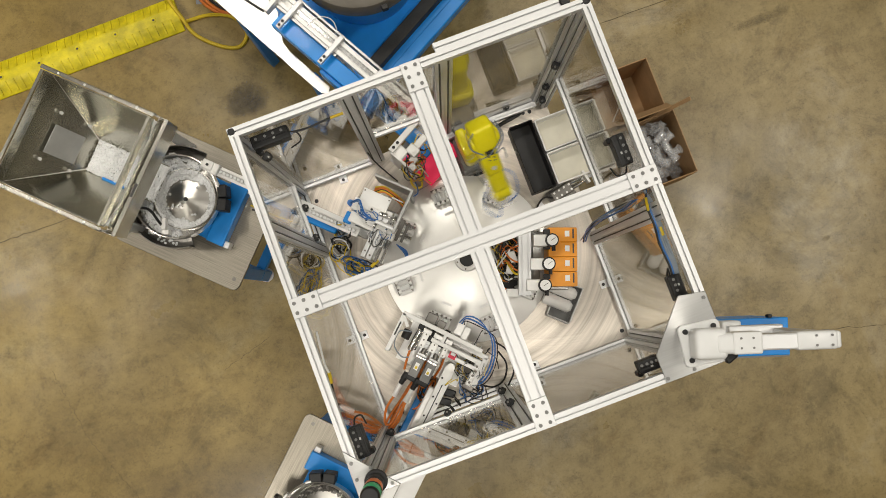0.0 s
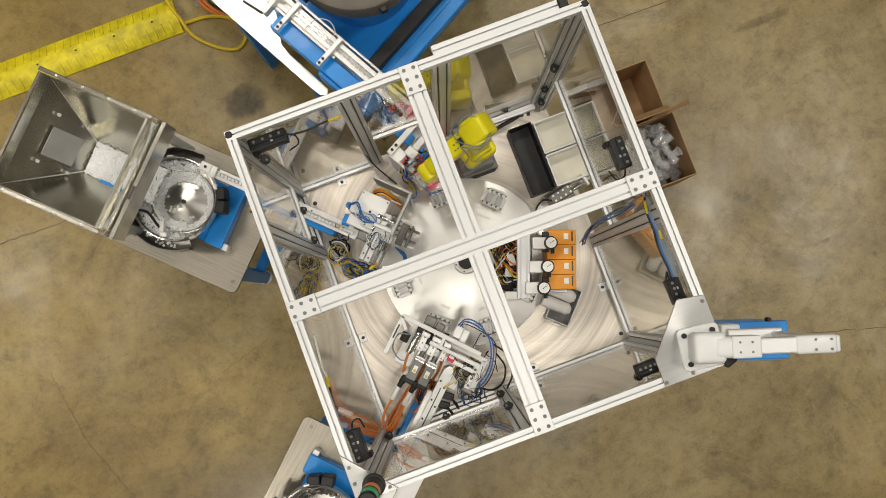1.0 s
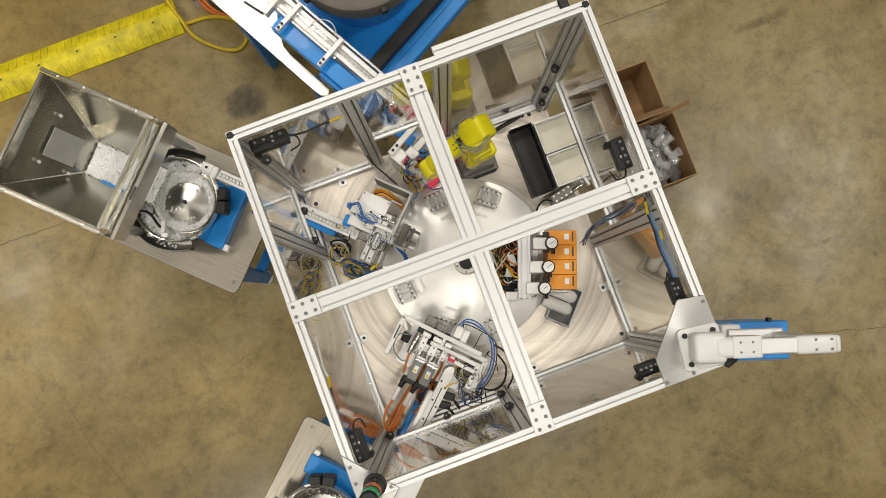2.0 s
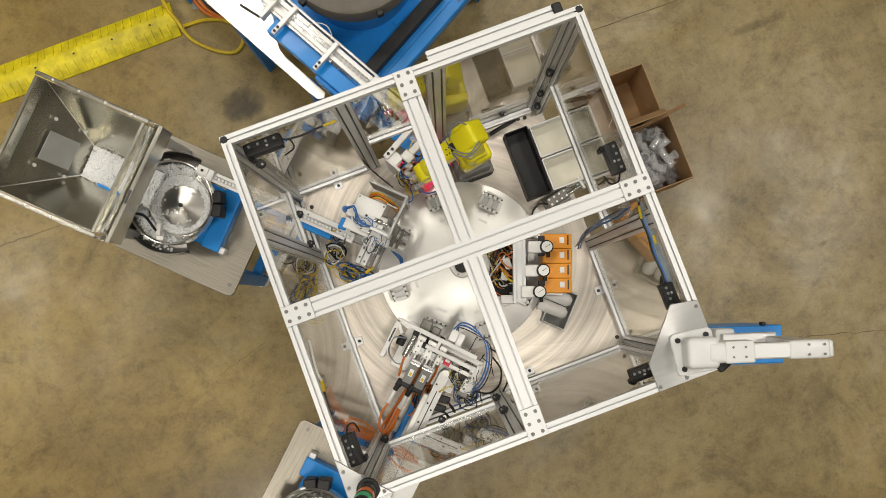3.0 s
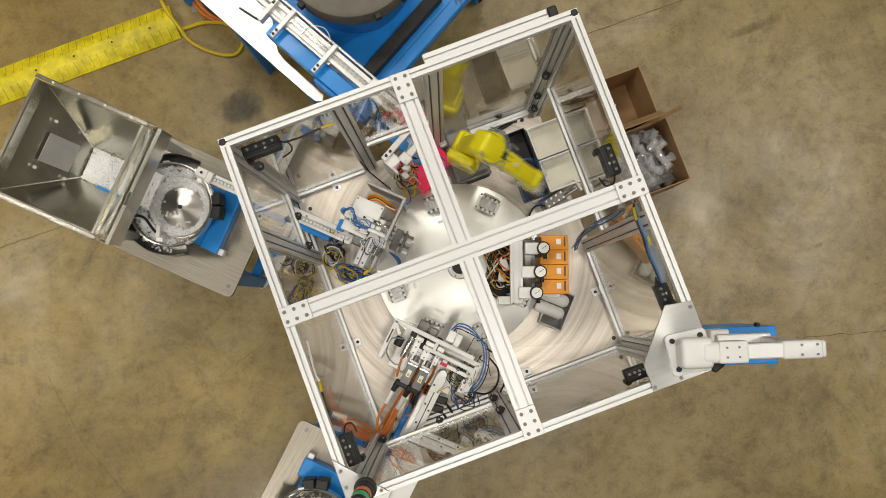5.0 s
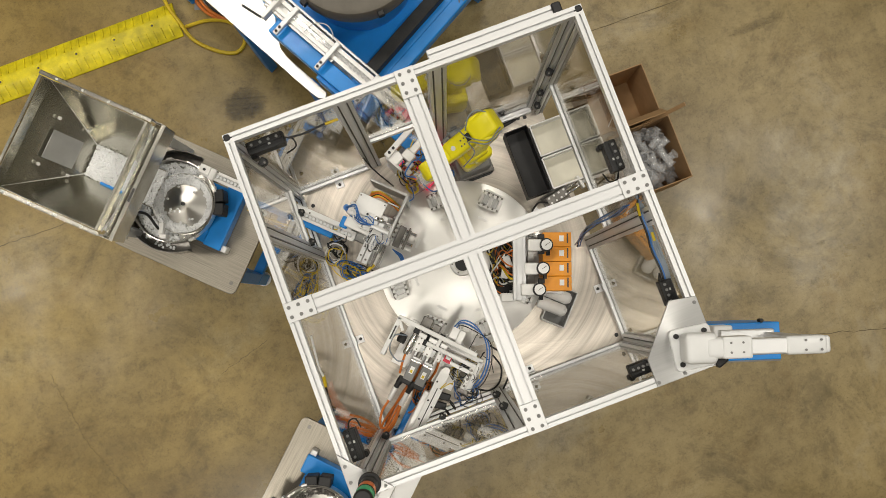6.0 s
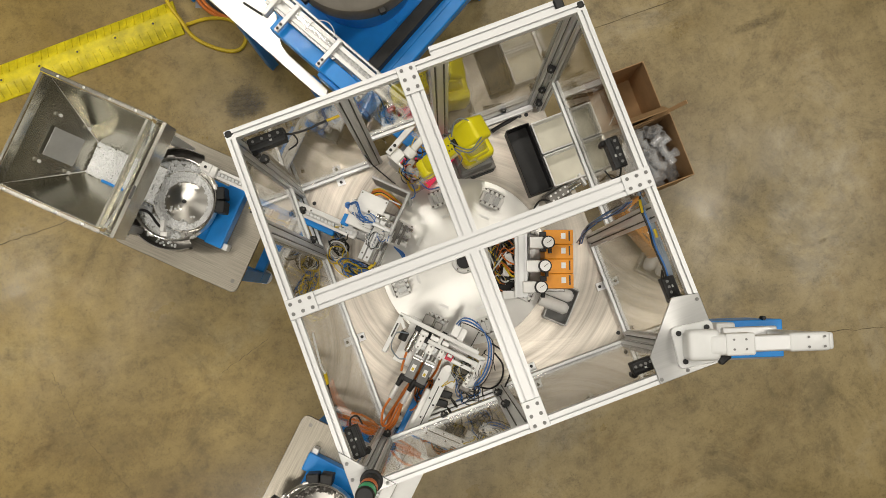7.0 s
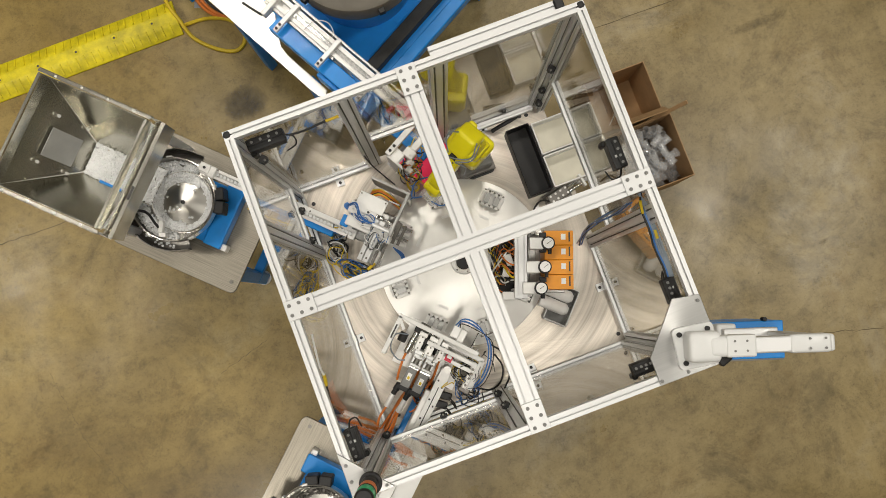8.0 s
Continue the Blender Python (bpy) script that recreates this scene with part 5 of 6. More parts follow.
# ---- pick-and-place station by the west feeder ----
def west_station():
    s = thing("pick_station", "aluminium pick-and-place station with slides, clamps and blue hoses", "assembly station", pose(-0.194, 0.296, 0.9, 0, 0, -45))
    part("base_block", B((-0.10, -0.09, 0.03, 0.20, 0.16, 0.06), (-0.10, -0.09, 0.10, 0.12, 0.09, 0.10), bev=0.003), "alu_plate", s)
    part("back_plate", B((-0.055, 0.083, 0.20, 0.175, 0.012, 0.20), bev=0.0015), "alu_plate", s, "tall dull aluminium back plate")
    part("side_arm", B((0.026, -0.015, 0.287, 0.014, 0.19, 0.026), (0.026, 0.07, 0.15, 0.014, 0.02, 0.28), bev=0.0015), "alu_plate", s)
    part("cross_arm", B((-0.02, -0.094, 0.287, 0.08, 0.013, 0.024), bev=0.0015), "alu", s)
    part("window_plate", B((-0.02, 0.03, 0.22, 0.05, 0.004, 0.03), bev=0.001), "white", s)
    # gripper slides lying across
    part("slide_body", B((-0.10, -0.055, 0.20, 0.175, 0.055, 0.045), bev=0.003), "alu_part", s)
    part("cover_plate", B((-0.105, -0.02, 0.232, 0.125, 0.085, 0.008), bev=0.002), "white", s, "white cover plate")
    for x in (-0.16, -0.05):
        for y in (-0.052, 0.012):
            part("cover_screw", C((x, y, 0.236, 0.240, 0.0035), n=8), "dark_steel", s)
    part("slide_body", B((-0.10, -0.112, 0.20, 0.155, 0.045, 0.045), bev=0.003), "alu_part", s)
    for y in (-0.052, -0.108):
        c = part("mini_cylinder", C(((-0.11, y, 0.232), (-0.03, y, 0.232), 0.011), ((-0.03, y, 0.232), (0.01, y, 0.232), 0.005), n=16, bev=0.001), "steel_mirror", s, smooth=True)
        part("mount", B((-0.09, y, 0.235, 0.05, 0.02, 0.018), bev=0.002), "alu_part", s)
        part("port", C((-0.10, y, 0.243, 0.256, 0.005), (-0.05, y, 0.243, 0.256, 0.005), n=10), "black", s)
    # long rails across the track
    for x, w, z in ((-0.055, 0.02, 0.225), (-0.028, 0.024, 0.235), (0.0, 0.014, 0.22), (0.022, 0.01, 0.20)):
        part("linear_rail", B((x, -0.155, z, w, 0.185, 0.022), bev=0.0015), "alu" if x < -0.02 else "steel_mirror", s)
    for y in (-0.23, -0.19, -0.15, -0.11):
        part("rail_screw", C((-0.028, y, 0.246, 0.250, 0.0045), (-0.055, y + 0.01, 0.236, 0.240, 0.004), n=8), "dark_steel", s)
    part("rail_support", B((-0.02, -0.21, 0.11, 0.07, 0.06, 0.2), bev=0.003), "alu_part", s)
    part("carriage", B((-0.01, -0.10, 0.245, 0.085, 0.04, 0.03), (0.01, -0.125, 0.235, 0.05, 0.03, 0.03), bev=0.003), "alu_part", s)
    # fingers reaching over the dial
    head = part("finger_head", B((0.03, -0.08, 0.17, 0.03, 0.095, 0.03), (0.062, -0.08, 0.172, 0.012, 0.09, 0.012), bev=0.002), "dark_steel", s)
    for i, y in enumerate((-0.115, -0.092, -0.068, -0.045)):
        part("finger", B((0.055, y, 0.155, 0.075, 0.012, 0.014), (0.088, y, 0.13, 0.012, 0.014, 0.05), bev=0.0015), "steel_mirror" if i % 2 else "alu_part", head)
    part("finger_post", B((0.005, -0.08, 0.195, 0.03, 0.05, 0.06), bev=0.002), "alu_part", s)
    part("motor", B((-0.185, -0.12, 0.15, 0.035, 0.05, 0.05), bev=0.004), "blue", s)
    part("motor", C((-0.20, -0.06, 0.14, 0.20, 0.014), n=16), "c_blue", s)
    rnd = random.Random(41)
    for k in range(4):
        o = 0.007 * k + rnd.uniform(-0.01, 0.01)
        part("air_hose", tube([(-0.20 + o, -0.06, 0.20), (-0.16, -0.04 - o, 0.27), (-0.12, -0.08 - o, 0.26), (-0.07 + o, -0.09, 0.25)], 0.002), "c_blue" if k < 3 else "white", s, smooth=True)
    for k in range(8):
        o = 0.008 * k + rnd.uniform(-0.012, 0.012)
        part("air_hose", tube([(-0.15 + o, -0.31 - 0.4 * o, 0.05), (-0.08 + o, -0.30 + rnd.uniform(-0.02, 0.02), 0.07 + rnd.uniform(0, 0.04)), (0.02, -0.29 + o * 0.6, 0.09), (0.09 + o * 0.5, -0.23 + o * 0.4, 0.08), (0.10, -0.17 + o * 0.4, 0.10), (0.05, -0.14, 0.17)], 0.0023), "c_blue", s, smooth=True)
    tangle(s, -0.06, -0.30, 0.03, 0.12, 0.10, 0.045, 16, ("c_yellow", "c_blue", "c_yellow", "c_black", "c_yellow", "c_blue"), 0.0026, 44)
    tangle(s, -0.17, -0.25, 0.02, 0.09, 0.05, 0.05, 9, ("c_black", "c_yellow", "c_black", "white"), 0.0026, 45)
    tangle(s, -0.02, -0.14, 0.24, 0.27, 0.05, 0.05, 7, ("c_black", "c_grey", "white", "c_blue"), 0.0016, 46)
    tangle(s, -0.12, -0.085, 0.24, 0.265, 0.06, 0.02, 4, ("c_blue", "c_blue", "white"), 0.0018, 47)
    tangle(s, -0.19, -0.17, 0.05, 0.16, 0.04, 0.04, 8, ("c_black", "c_blue", "c_grey", "c_yellow"), 0.0025, 48)
    for k in range(6):
        o = 0.009 * k
        part("power_lead", tube([(-0.13, 0.0 + o, 0.19), (-0.09, 0.035 + o * 0.5, 0.23), (-0.03, 0.03 + o * 0.4, 0.20), (0.01, 0.02 + o * 0.4, 0.13)], 0.004), ("c_orange", "c_yellow", "c_black", "c_orange")[k % 4], s, smooth=True)
    part("yellow_plug", C(((-0.005, -0.27, 0.21), (0.01, -0.235, 0.22), 0.007), n=12), "c_yellow", s, smooth=True)
    return head


FINGERS = west_station()


# ---- servo station by the south-west feeder ----
def servo_station():
    s = thing("servo_station", "press station with aluminium brackets whitened for strong light, twin servo drives and orange cables", "assembly station", pose(-0.192, -0.255, 0.9, 0, 0, 43))
    # aluminium bars in plain white: the strong light on them is in the colour
    part("front_bar", B((-0.004, 0.012, 0.345, 0.018, 0.355, 0.02), bev=0.002), "white", s, "aluminium front bar, whitened for strong light")
    part("side_bar", B((-0.085, 0.181, 0.345, 0.165, 0.018, 0.02), (-0.16, 0.181, 0.30, 0.02, 0.018, 0.1), bev=0.002), "white", s)
    part("slot_block", B((-0.07, 0.1805, 0.3565, 0.06, 0.006, 0.002), bev=0), "ink", s)
    part("gusset", B((-0.03, 0.165, 0.345, 0.05, 0.012, 0.018, 45), bev=0.001), "white", s)
    part("base_column", B((-0.10, 0.02, 0.10, 0.16, 0.20, 0.2), bev=0.004), "alu_plate", s)
    part("deck", B((-0.09, 0.0, 0.215, 0.20, 0.28, 0.014), bev=0.002), "alu_part", s)
    part("inner_bar", B((-0.05, -0.06, 0.345, 0.016, 0.20, 0.02), (-0.025, -0.005, 0.345, 0.05, 0.014, 0.018), (-0.08, -0.10, 0.32, 0.016, 0.14, 0.02), bev=0.002), "white", s)
    car = part("slide_carriage", B((-0.06, 0.075, 0.285, 0.10, 0.045, 0.03), (-0.055, 0.03, 0.285, 0.07, 0.035, 0.03), bev=0.003), "dark_steel", s)
    part("belt_pulley", C(((-0.10, 0.14, 0.27), (-0.06, 0.14, 0.27), 0.018), n=24, bev=0.004), "rubber", s, smooth=True)
    for y in (0.045, -0.008):
        a = part("actuator", B((-0.15, y, 0.29, 0.075, 0.044, 0.05), (-0.125, y, 0.30, 0.02, 0.052, 0.05), bev=0.003), "alu", car, "white actuator block")
        for dx in (-0.175, -0.15, -0.13):
            for dy in (-0.014, 0.014):
                part("screw", C((dx, y + dy, 0.315, 0.3185, 0.0038), n=8), "dark_steel", car)
        part("coupling", C(((-0.175, y, 0.32), (-0.15, y, 0.32), 0.012), n=14), "dark_steel", car, smooth=True)
        part("spindle", C(((-0.11, y, 0.29), (-0.045, y, 0.29), 0.011), ((-0.10, y, 0.29), (-0.09, y, 0.29), 0.018), ((-0.06, y, 0.29), (-0.05, y, 0.29), 0.018), n=16), "black", car, smooth=True)
        m = part("servo_motor", B((-0.235, y, 0.285, 0.09, 0.04, 0.04), bev=0.003), "grey", car, "dark grey servo motor")
        part("end_bell", B((-0.285, y, 0.285, 0.022, 0.042, 0.042), bev=0.005, seg=2), "black", car)
        part("motor_flange", B((-0.193, y, 0.285, 0.008, 0.044, 0.044), bev=0.001), "steel_mirror", car)
        part("type_label", B((-0.232, y, 0.3062, 0.03, 0.017, 0.0016), bev=0), "white", car)
        part("label_bar", B((-0.237, y, 0.3074, 0.012, 0.010, 0.0008), bev=0), "c_yellow", car)
        part("connector", C(((-0.275, y + 0.022, 0.29), (-0.305, y + 0.026, 0.285), 0.014), ((-0.305, y + 0.026, 0.285), (-0.325, y + 0.028, 0.28), 0.011), n=14, bev=0.002), "black", car, smooth=True)
        part("plug_sleeve", C(((-0.325, y + 0.028, 0.28), (-0.385, y + 0.03, 0.265), 0.0105), n=14, bev=0.001), "alu_part", car, smooth=True)
    # orange motor cables: loops toward the table edge
    loops = ([(-0.385, 0.075, 0.265), (-0.42, 0.08, 0.25), (-0.455, 0.06, 0.22), (-0.45, 0.035, 0.21), (-0.40, 0.03, 0.22), (-0.33, 0.02, 0.25), (-0.26, 0.018, 0.25), (-0.20, 0.02, 0.24)],
             [(-0.385, 0.022, 0.265), (-0.43, 0.02, 0.24), (-0.465, 0.035, 0.20), (-0.455, 0.055, 0.19), (-0.40, 0.045, 0.21), (-0.32, 0.03, 0.24), (-0.24, 0.022, 0.24)],
             [(-0.385, 0.022, 0.25), (-0.44, 0.012, 0.2), (-0.47, 0.03, 0.17), (-0.43, 0.042, 0.18), (-0.36, 0.04, 0.2), (-0.28, 0.028, 0.22)],
             [(-0.10, 0.09, 0.25), (-0.16, 0.10, 0.27), (-0.22, 0.095, 0.26), (-0.27, 0.085, 0.24)],
             [(-0.10, -0.035, 0.27), (-0.15, -0.04, 0.28), (-0.20, -0.045, 0.25), (-0.25, -0.04, 0.22)])
    for p in loops:
        p = [(x - 0.7 * max(0, -0.385 - x), y, z) for x, y, z in p]
        part("motor_cable", tube(p, 0.005), "c_orange", car, "orange motor cable", smooth=True)
    part("cylinder", C(((-0.02, 0.095, 0.31), (-0.13, 0.10, 0.30), 0.012), n=16, bev=0.002), "steel_mirror", s, smooth=True)
    part("cylinder_cap", B((-0.02, 0.095, 0.31, 0.03, 0.03, 0.03), bev=0.003), "black", s)
    part("grey_lead", tube([(-0.06, 0.125, 0.30), (-0.08, 0.17, 0.32), (-0.14, 0.165, 0.30), (-0.17, 0.12, 0.28), (-0.16, 0.09, 0.28)], 0.003), "c_grey", s, smooth=True)
    for y, w in ((0.066, 0.026), (0.018, 0.03), (-0.03, 0.022)):
        b = part("guide_block", B((-0.062, y, 0.322, 0.075, w, 0.03), (-0.03, y, 0.336, 0.018, w + 0.008, 0.02), bev=0.002), "alu_part", s, "bright machined guide block")
        for x in (-0.09, -0.066, -0.042):
            part("screw", C((x, y, 0.337, 0.3405, 0.0036), n=8), "dark_steel", b)
        part("guide_rod", C(((-0.12, y + 0.016, 0.325), (-0.01, y + 0.016, 0.325), 0.0045), n=10), "steel_mirror", s, smooth=True)
    for x, y in ((-0.052, 0.043), (-0.052, -0.006)):
        part("clamp_ring", C(((x - 0.012, y, 0.33), (x + 0.012, y, 0.33), 0.013), n=16, bev=0.002), "black", s, smooth=True)
    part("circuit_board", B((-0.068, -0.066, 0.33, 0.036, 0.03, 0.003), bev=0), "red", s, "small red circuit board")
    part("board_socket", B((-0.066, -0.066, 0.336, 0.012, 0.02, 0.009), bev=0.001), "white", s)
    # right hand head over the dial
    h = part("press_head", B((0.045, -0.045, 0.30, 0.07, 0.035, 0.05), (0.085, -0.045, 0.30, 0.02, 0.03, 0.03), (0.02, -0.075, 0.30, 0.08, 0.03, 0.03), bev=0.003), "alu_part", s, "machined press head")
    part("head_bar", B((-0.02, -0.10, 0.31, 0.02, 0.20, 0.022), (-0.05, -0.14, 0.30, 0.018, 0.12, 0.02), bev=0.002), "white", s)
    tangle(s, -0.10, -0.15, 0.24, 0.34, 0.06, 0.05, 11, ("c_black", "c_grey", "c_black", "c_yellow", "c_black"), 0.0015, 61)
    tangle(s, -0.17, -0.21, 0.15, 0.30, 0.05, 0.05, 9, ("c_black", "c_black", "c_blue"), 0.002, 62)
    tangle(s, -0.24, -0.03, 0.15, 0.24, 0.09, 0.03, 6, ("c_orange", "c_orange", "c_black"), 0.004, 63)
    part("right_arm", B((-0.085, -0.195, 0.31, 0.13, 0.022, 0.022), bev=0.002), "white", s)
    for x in (-0.07, -0.11, -0.14):
        part("clamp", B((x, -0.175, 0.29, 0.03, 0.025, 0.035), bev=0.003), "alu_part", s)
        part("clamp_screw", C((x, -0.175, 0.3075, 0.313, 0.0055), n=8), "dark_steel", s)
    part("press_foot", B((-0.15, -0.18, 0.25, 0.05, 0.05, 0.07), bev=0.005), "dark_steel", s)
    part("red_mark", B((-0.025, -0.01, 0.325, 0.012, 0.02, 0.003), bev=0), "red", s)
    part("red_mark", B((-0.08, -0.05, 0.318, 0.012, 0.016, 0.003), bev=0), "red", s)
    rnd = random.Random(52)
    for k in range(6):
        o = 0.005 * k + rnd.uniform(-0.004, 0.004)
        part("air_hose", tube([(0.06, -0.03 - o, 0.33), (0.10 - o, -0.05, 0.37), (0.105 - o, -0.10, 0.38), (0.07, -0.16 - o, 0.38), (0.01, -0.20 - o, 0.37), (-0.06, -0.215 - o, 0.35), (-0.12, -0.205 - o, 0.32), (-0.155, -0.18, 0.29)], 0.0018), "c_blue" if k < 4 else "c_black", s, "blue air hose", smooth=True)
    for k in range(10):
        x, y = rnd.uniform(-0.16, -0.02), rnd.uniform(-0.2, -0.08)
        pts = [(x, y, 0.27)]
        for _ in range(4):
            x, y = x + rnd.uniform(-0.05, 0.05), y + rnd.uniform(-0.045, 0.03)
            pts.append((x, y, 0.27 + rnd.uniform(-0.06, 0.05)))
        part("thin_lead", tube(pts, 0.0018), ("c_black", "c_black", "c_blue", "c_yellow", "white")[k % 5], s, smooth=True)
    part("cable_chain", tube([(0.02, -0.24, 0.12), (-0.01, -0.29, 0.16), (-0.07, -0.31, 0.17), (-0.12, -0.29, 0.15), (-0.14, -0.24, 0.14)], 0.004), "c_black", s, smooth=True)
    part("cable_chain", tube([(0.05, -0.21, 0.12), (0.04, -0.27, 0.15), (-0.02, -0.33, 0.16), (-0.09, -0.34, 0.15)], 0.004), "c_black", s, smooth=True)
    # covered track from the feeder
    t = part("track_cover", B((-0.45, -0.083, 0.265, 0.66, 0.045, 0.012), bev=0.002), "white", s, "long white track cover")
    part("track_groove", B((-0.42, -0.083, 0.2715, 0.44, 0.004, 0.002), bev=0), "ink", t)
    for i in range(6):
        part("cover_screw", C((-0.62 + i * 0.085, -0.095, 0.271, 0.276, 0.004), (-0.60 + i * 0.085, -0.07, 0.271, 0.276, 0.004), n=8), "black", t)
    part("side_shield", prism([(-0.80, -0.185), (-0.52, -0.185), (-0.48, -0.17), (-0.42, -0.115), (-0.36, -0.11), (-0.36, -0.108), (-0.80, -0.108)], 0.235, 0.243, 0.001), "white", s, "white side shield with a curved end")
    part("track_end", C((-0.12, -0.083, 0.25, 0.285, 0.016), n=20), "alu_part", s, smooth=True)
    part("track_beam", B((-0.46, -0.066, 0.20, 0.46, 0.055, 0.11), bev=0.004), "alu_part", s)
    part("track_stand", B((-0.35, -0.08, 0.08, 0.05, 0.04, 0.16), bev=0.003), "alu_part", s)
    for x in (-0.22, -0.26):
        part("sensor", B((x, -0.125, 0.24, 0.03, 0.05, 0.02, 10), bev=0.003), "black", s)
        part("sensor_lead", tube([(x, -0.14, 0.25), (x - 0.01, -0.17, 0.26), (x - 0.03, -0.19, 0.22), (x - 0.02, -0.16, 0.15)], 0.003), "c_black", s, smooth=True)
    return car


CARRIAGE = servo_station()


# ---- escapement at the end of the north track ----
def escapement():
    s = thing("escapement", "aluminium escapement with clear guards, red light and yellow leads", "assembly station", pose(-0.055, 0.517, 0.9, 0, 0, -61.5))
    part("base_plate", B((0.03, 0.03, 0.004, 0.20, 0.22, 0.008), bev=0.001), "alu_plate", s)
    part("light_plate", B((0.066, 0.05, 0.05, 0.17, 0.20, 0.02), bev=0.003), "pink", s, "glowing pink-red inspection light plate")
    part("light_stand", B((0.07, 0.045, 0.024, 0.10, 0.10, 0.03), bev=0.002), "black", s)
    part("bracket", B((0.0, -0.075, 0.15, 0.09, 0.012, 0.28), (-0.02, -0.05, 0.285, 0.06, 0.05, 0.012), bev=0.002), "alu_part", s)
    part("clamp_bar", B((-0.045, 0.01, 0.30, 0.025, 0.17, 0.02), bev=0.002), "alu_part", s)
    for y in (-0.055, -0.03):
        part("bolt", C((-0.045, y, 0.31, 0.316, 0.0065), n=8), "black", s)
    part("gripper_body", B((0.02, -0.01, 0.27, 0.05, 0.04, 0.05), (0.045, -0.035, 0.25, 0.03, 0.03, 0.04), (0.02, 0.04, 0.28, 0.03, 0.06, 0.03), bev=0.003), "alu_part", s)
    part("valve", B((0.06, -0.06, 0.24, 0.03, 0.025, 0.04), (0.075, -0.045, 0.22, 0.018, 0.04, 0.03), bev=0.003), "white", s)
    part("tray_pink", B((0.0, 0.075, 0.28, 0.06, 0.05, 0.004), bev=0.001), "clear", s)
    part("clear_guard", B((-0.15, 0.02, 0.30, 0.12, 0.13, 0.004), (-0.15, -0.04, 0.27, 0.12, 0.004, 0.06), (-0.20, 0.03, 0.33, 0.05, 0.09, 0.004, 20, 20), bev=0.001), "panel", s, "clear plastic guard")
    part("red_lamp", C(((-0.155, 0.055, 0.33), (-0.15, 0.09, 0.33), 0.011), n=16, bev=0.002), "red", s, "red lamp cap", smooth=True)
    part("lamp_tip", C(((-0.15, 0.09, 0.33), (-0.148, 0.098, 0.33), 0.009), n=16), "white", s, smooth=True)
    part("tube_fitting", C(((0.05, 0.055, 0.30), (0.10, 0.04, 0.24), 0.008), n=14), "clear", s, smooth=True)
    rnd = random.Random(71)
    for k, mt in enumerate(("c_yellow", "c_yellow", "c_black", "c_black", "c_orange", "c_yellow", "white", "c_black", "c_black", "c_blue")):
        x, y = rnd.uniform(-0.02, 0.05), rnd.uniform(-0.06, 0.06)
        pts = [(x, y, 0.27)]
        for _ in range(4):
            x, y = x + rnd.uniform(-0.01, 0.05), y + rnd.uniform(-0.05, 0.05)
            pts.append((x, y, 0.20 + rnd.uniform(-0.08, 0.10)))
        part("lead", tube(pts, 0.0026), mt, s, smooth=True)
    tangle(s, 0.06, -0.05, 0.12, 0.30, 0.06, 0.05, 12, ("c_black", "white", "c_yellow", "c_black", "c_grey", "c_orange"), 0.0024, 73)
    part("yellow_loop", tube([(0.10, -0.06, 0.16), (0.13, -0.085, 0.15), (0.115, -0.11, 0.15), (0.08, -0.10, 0.16), (0.07, -0.06, 0.18), (0.06, 0.0, 0.22)], 0.005), "c_yellow", s, smooth=True)
    part("violet_loop", tube([(0.13, 0.06, 0.10), (0.155, 0.05, 0.10), (0.16, 0.08, 0.11), (0.14, 0.11, 0.12), (0.10, 0.11, 0.14)], 0.003), "c_blue", s, smooth=True)
    part("black_conduit", tube([(-0.09, -0.15, 0.42), (-0.06, -0.15, 0.3), (0.0, -0.14, 0.15), (0.02, -0.13, 0.02)], 0.003), "c_black", s, smooth=True)


escapement()


# ---- cables along the guard ----
for k in range(5):
    o = 0.005 * k
    cable("guard_cable", [(0.556 + 0.4 * o, -0.035, 2.029), (0.566 - o, -0.082, 2.034), (0.567 - o, -0.150, 2.029), (0.566 - o, -0.211, 2.029 - o), (0.566 - o, -0.285, 2.023), (0.561 - o, -0.354, 2.006)], 0.0042, ("c_grey", "c_grey", "c_grey", "c_blue", "c_black")[k], "grey cable tied along the guard profile")
hrnd = random.Random(44)
for k in range(8):
    ang = math.tau * k / 8
    o, q = 0.007 * math.cos(ang), 0.007 * math.sin(ang)
    def j():
        return hrnd.uniform(-0.006, 0.006)
    cable("blue_hose", [(0.527 + j() + o, -0.053 + j() + q, 2.000 + j()), (0.519 + j() + o, -0.057 + j() + q, 1.850 + j()), (0.497 + j() + o, -0.058 + j() + q, 1.700 + j()), (0.483 + j() + o, -0.059 + j() + q, 1.520 + j()), (0.468 + j() + o, -0.079 + j() + q, 1.360 + j()), (0.463 + j() + o, -0.107 + j() + q, 1.240 + j())], 0.0024, ("c_blue", "c_black", "c_blue", "c_grey", "c_blue", "c_black", "c_blue", "c_grey")[k], "blue air hose in a bundle under the guard beam", category="hose")
cable("yellow_connector", [(0.545, -0.059, 2.062), (0.544, -0.078, 2.051), (0.544, -0.097, 2.040)], 0.0046, "c_yellow", "yellow round cable connector", category="connector")
cable("yellow_connector", [(0.551, -0.159, 2.074), (0.550, -0.173, 2.074), (0.549, -0.187, 2.074)], 0.0046, "c_yellow", "yellow round cable connector", category="connector")
cable("yellow_connector", [(-0.282, 0.521, 2.068), (-0.263, 0.521, 2.068), (-0.239, 0.521, 2.068)], 0.0046, "c_yellow", "yellow round cable connector", category="connector")
cable("guard_cable", [(-0.406, 0.522, 2.062), (-0.359, 0.519, 2.057), (-0.311, 0.521, 2.062), (-0.282, 0.521, 2.068)], 0.0035, "c_black", "black cable tied under the top beam")
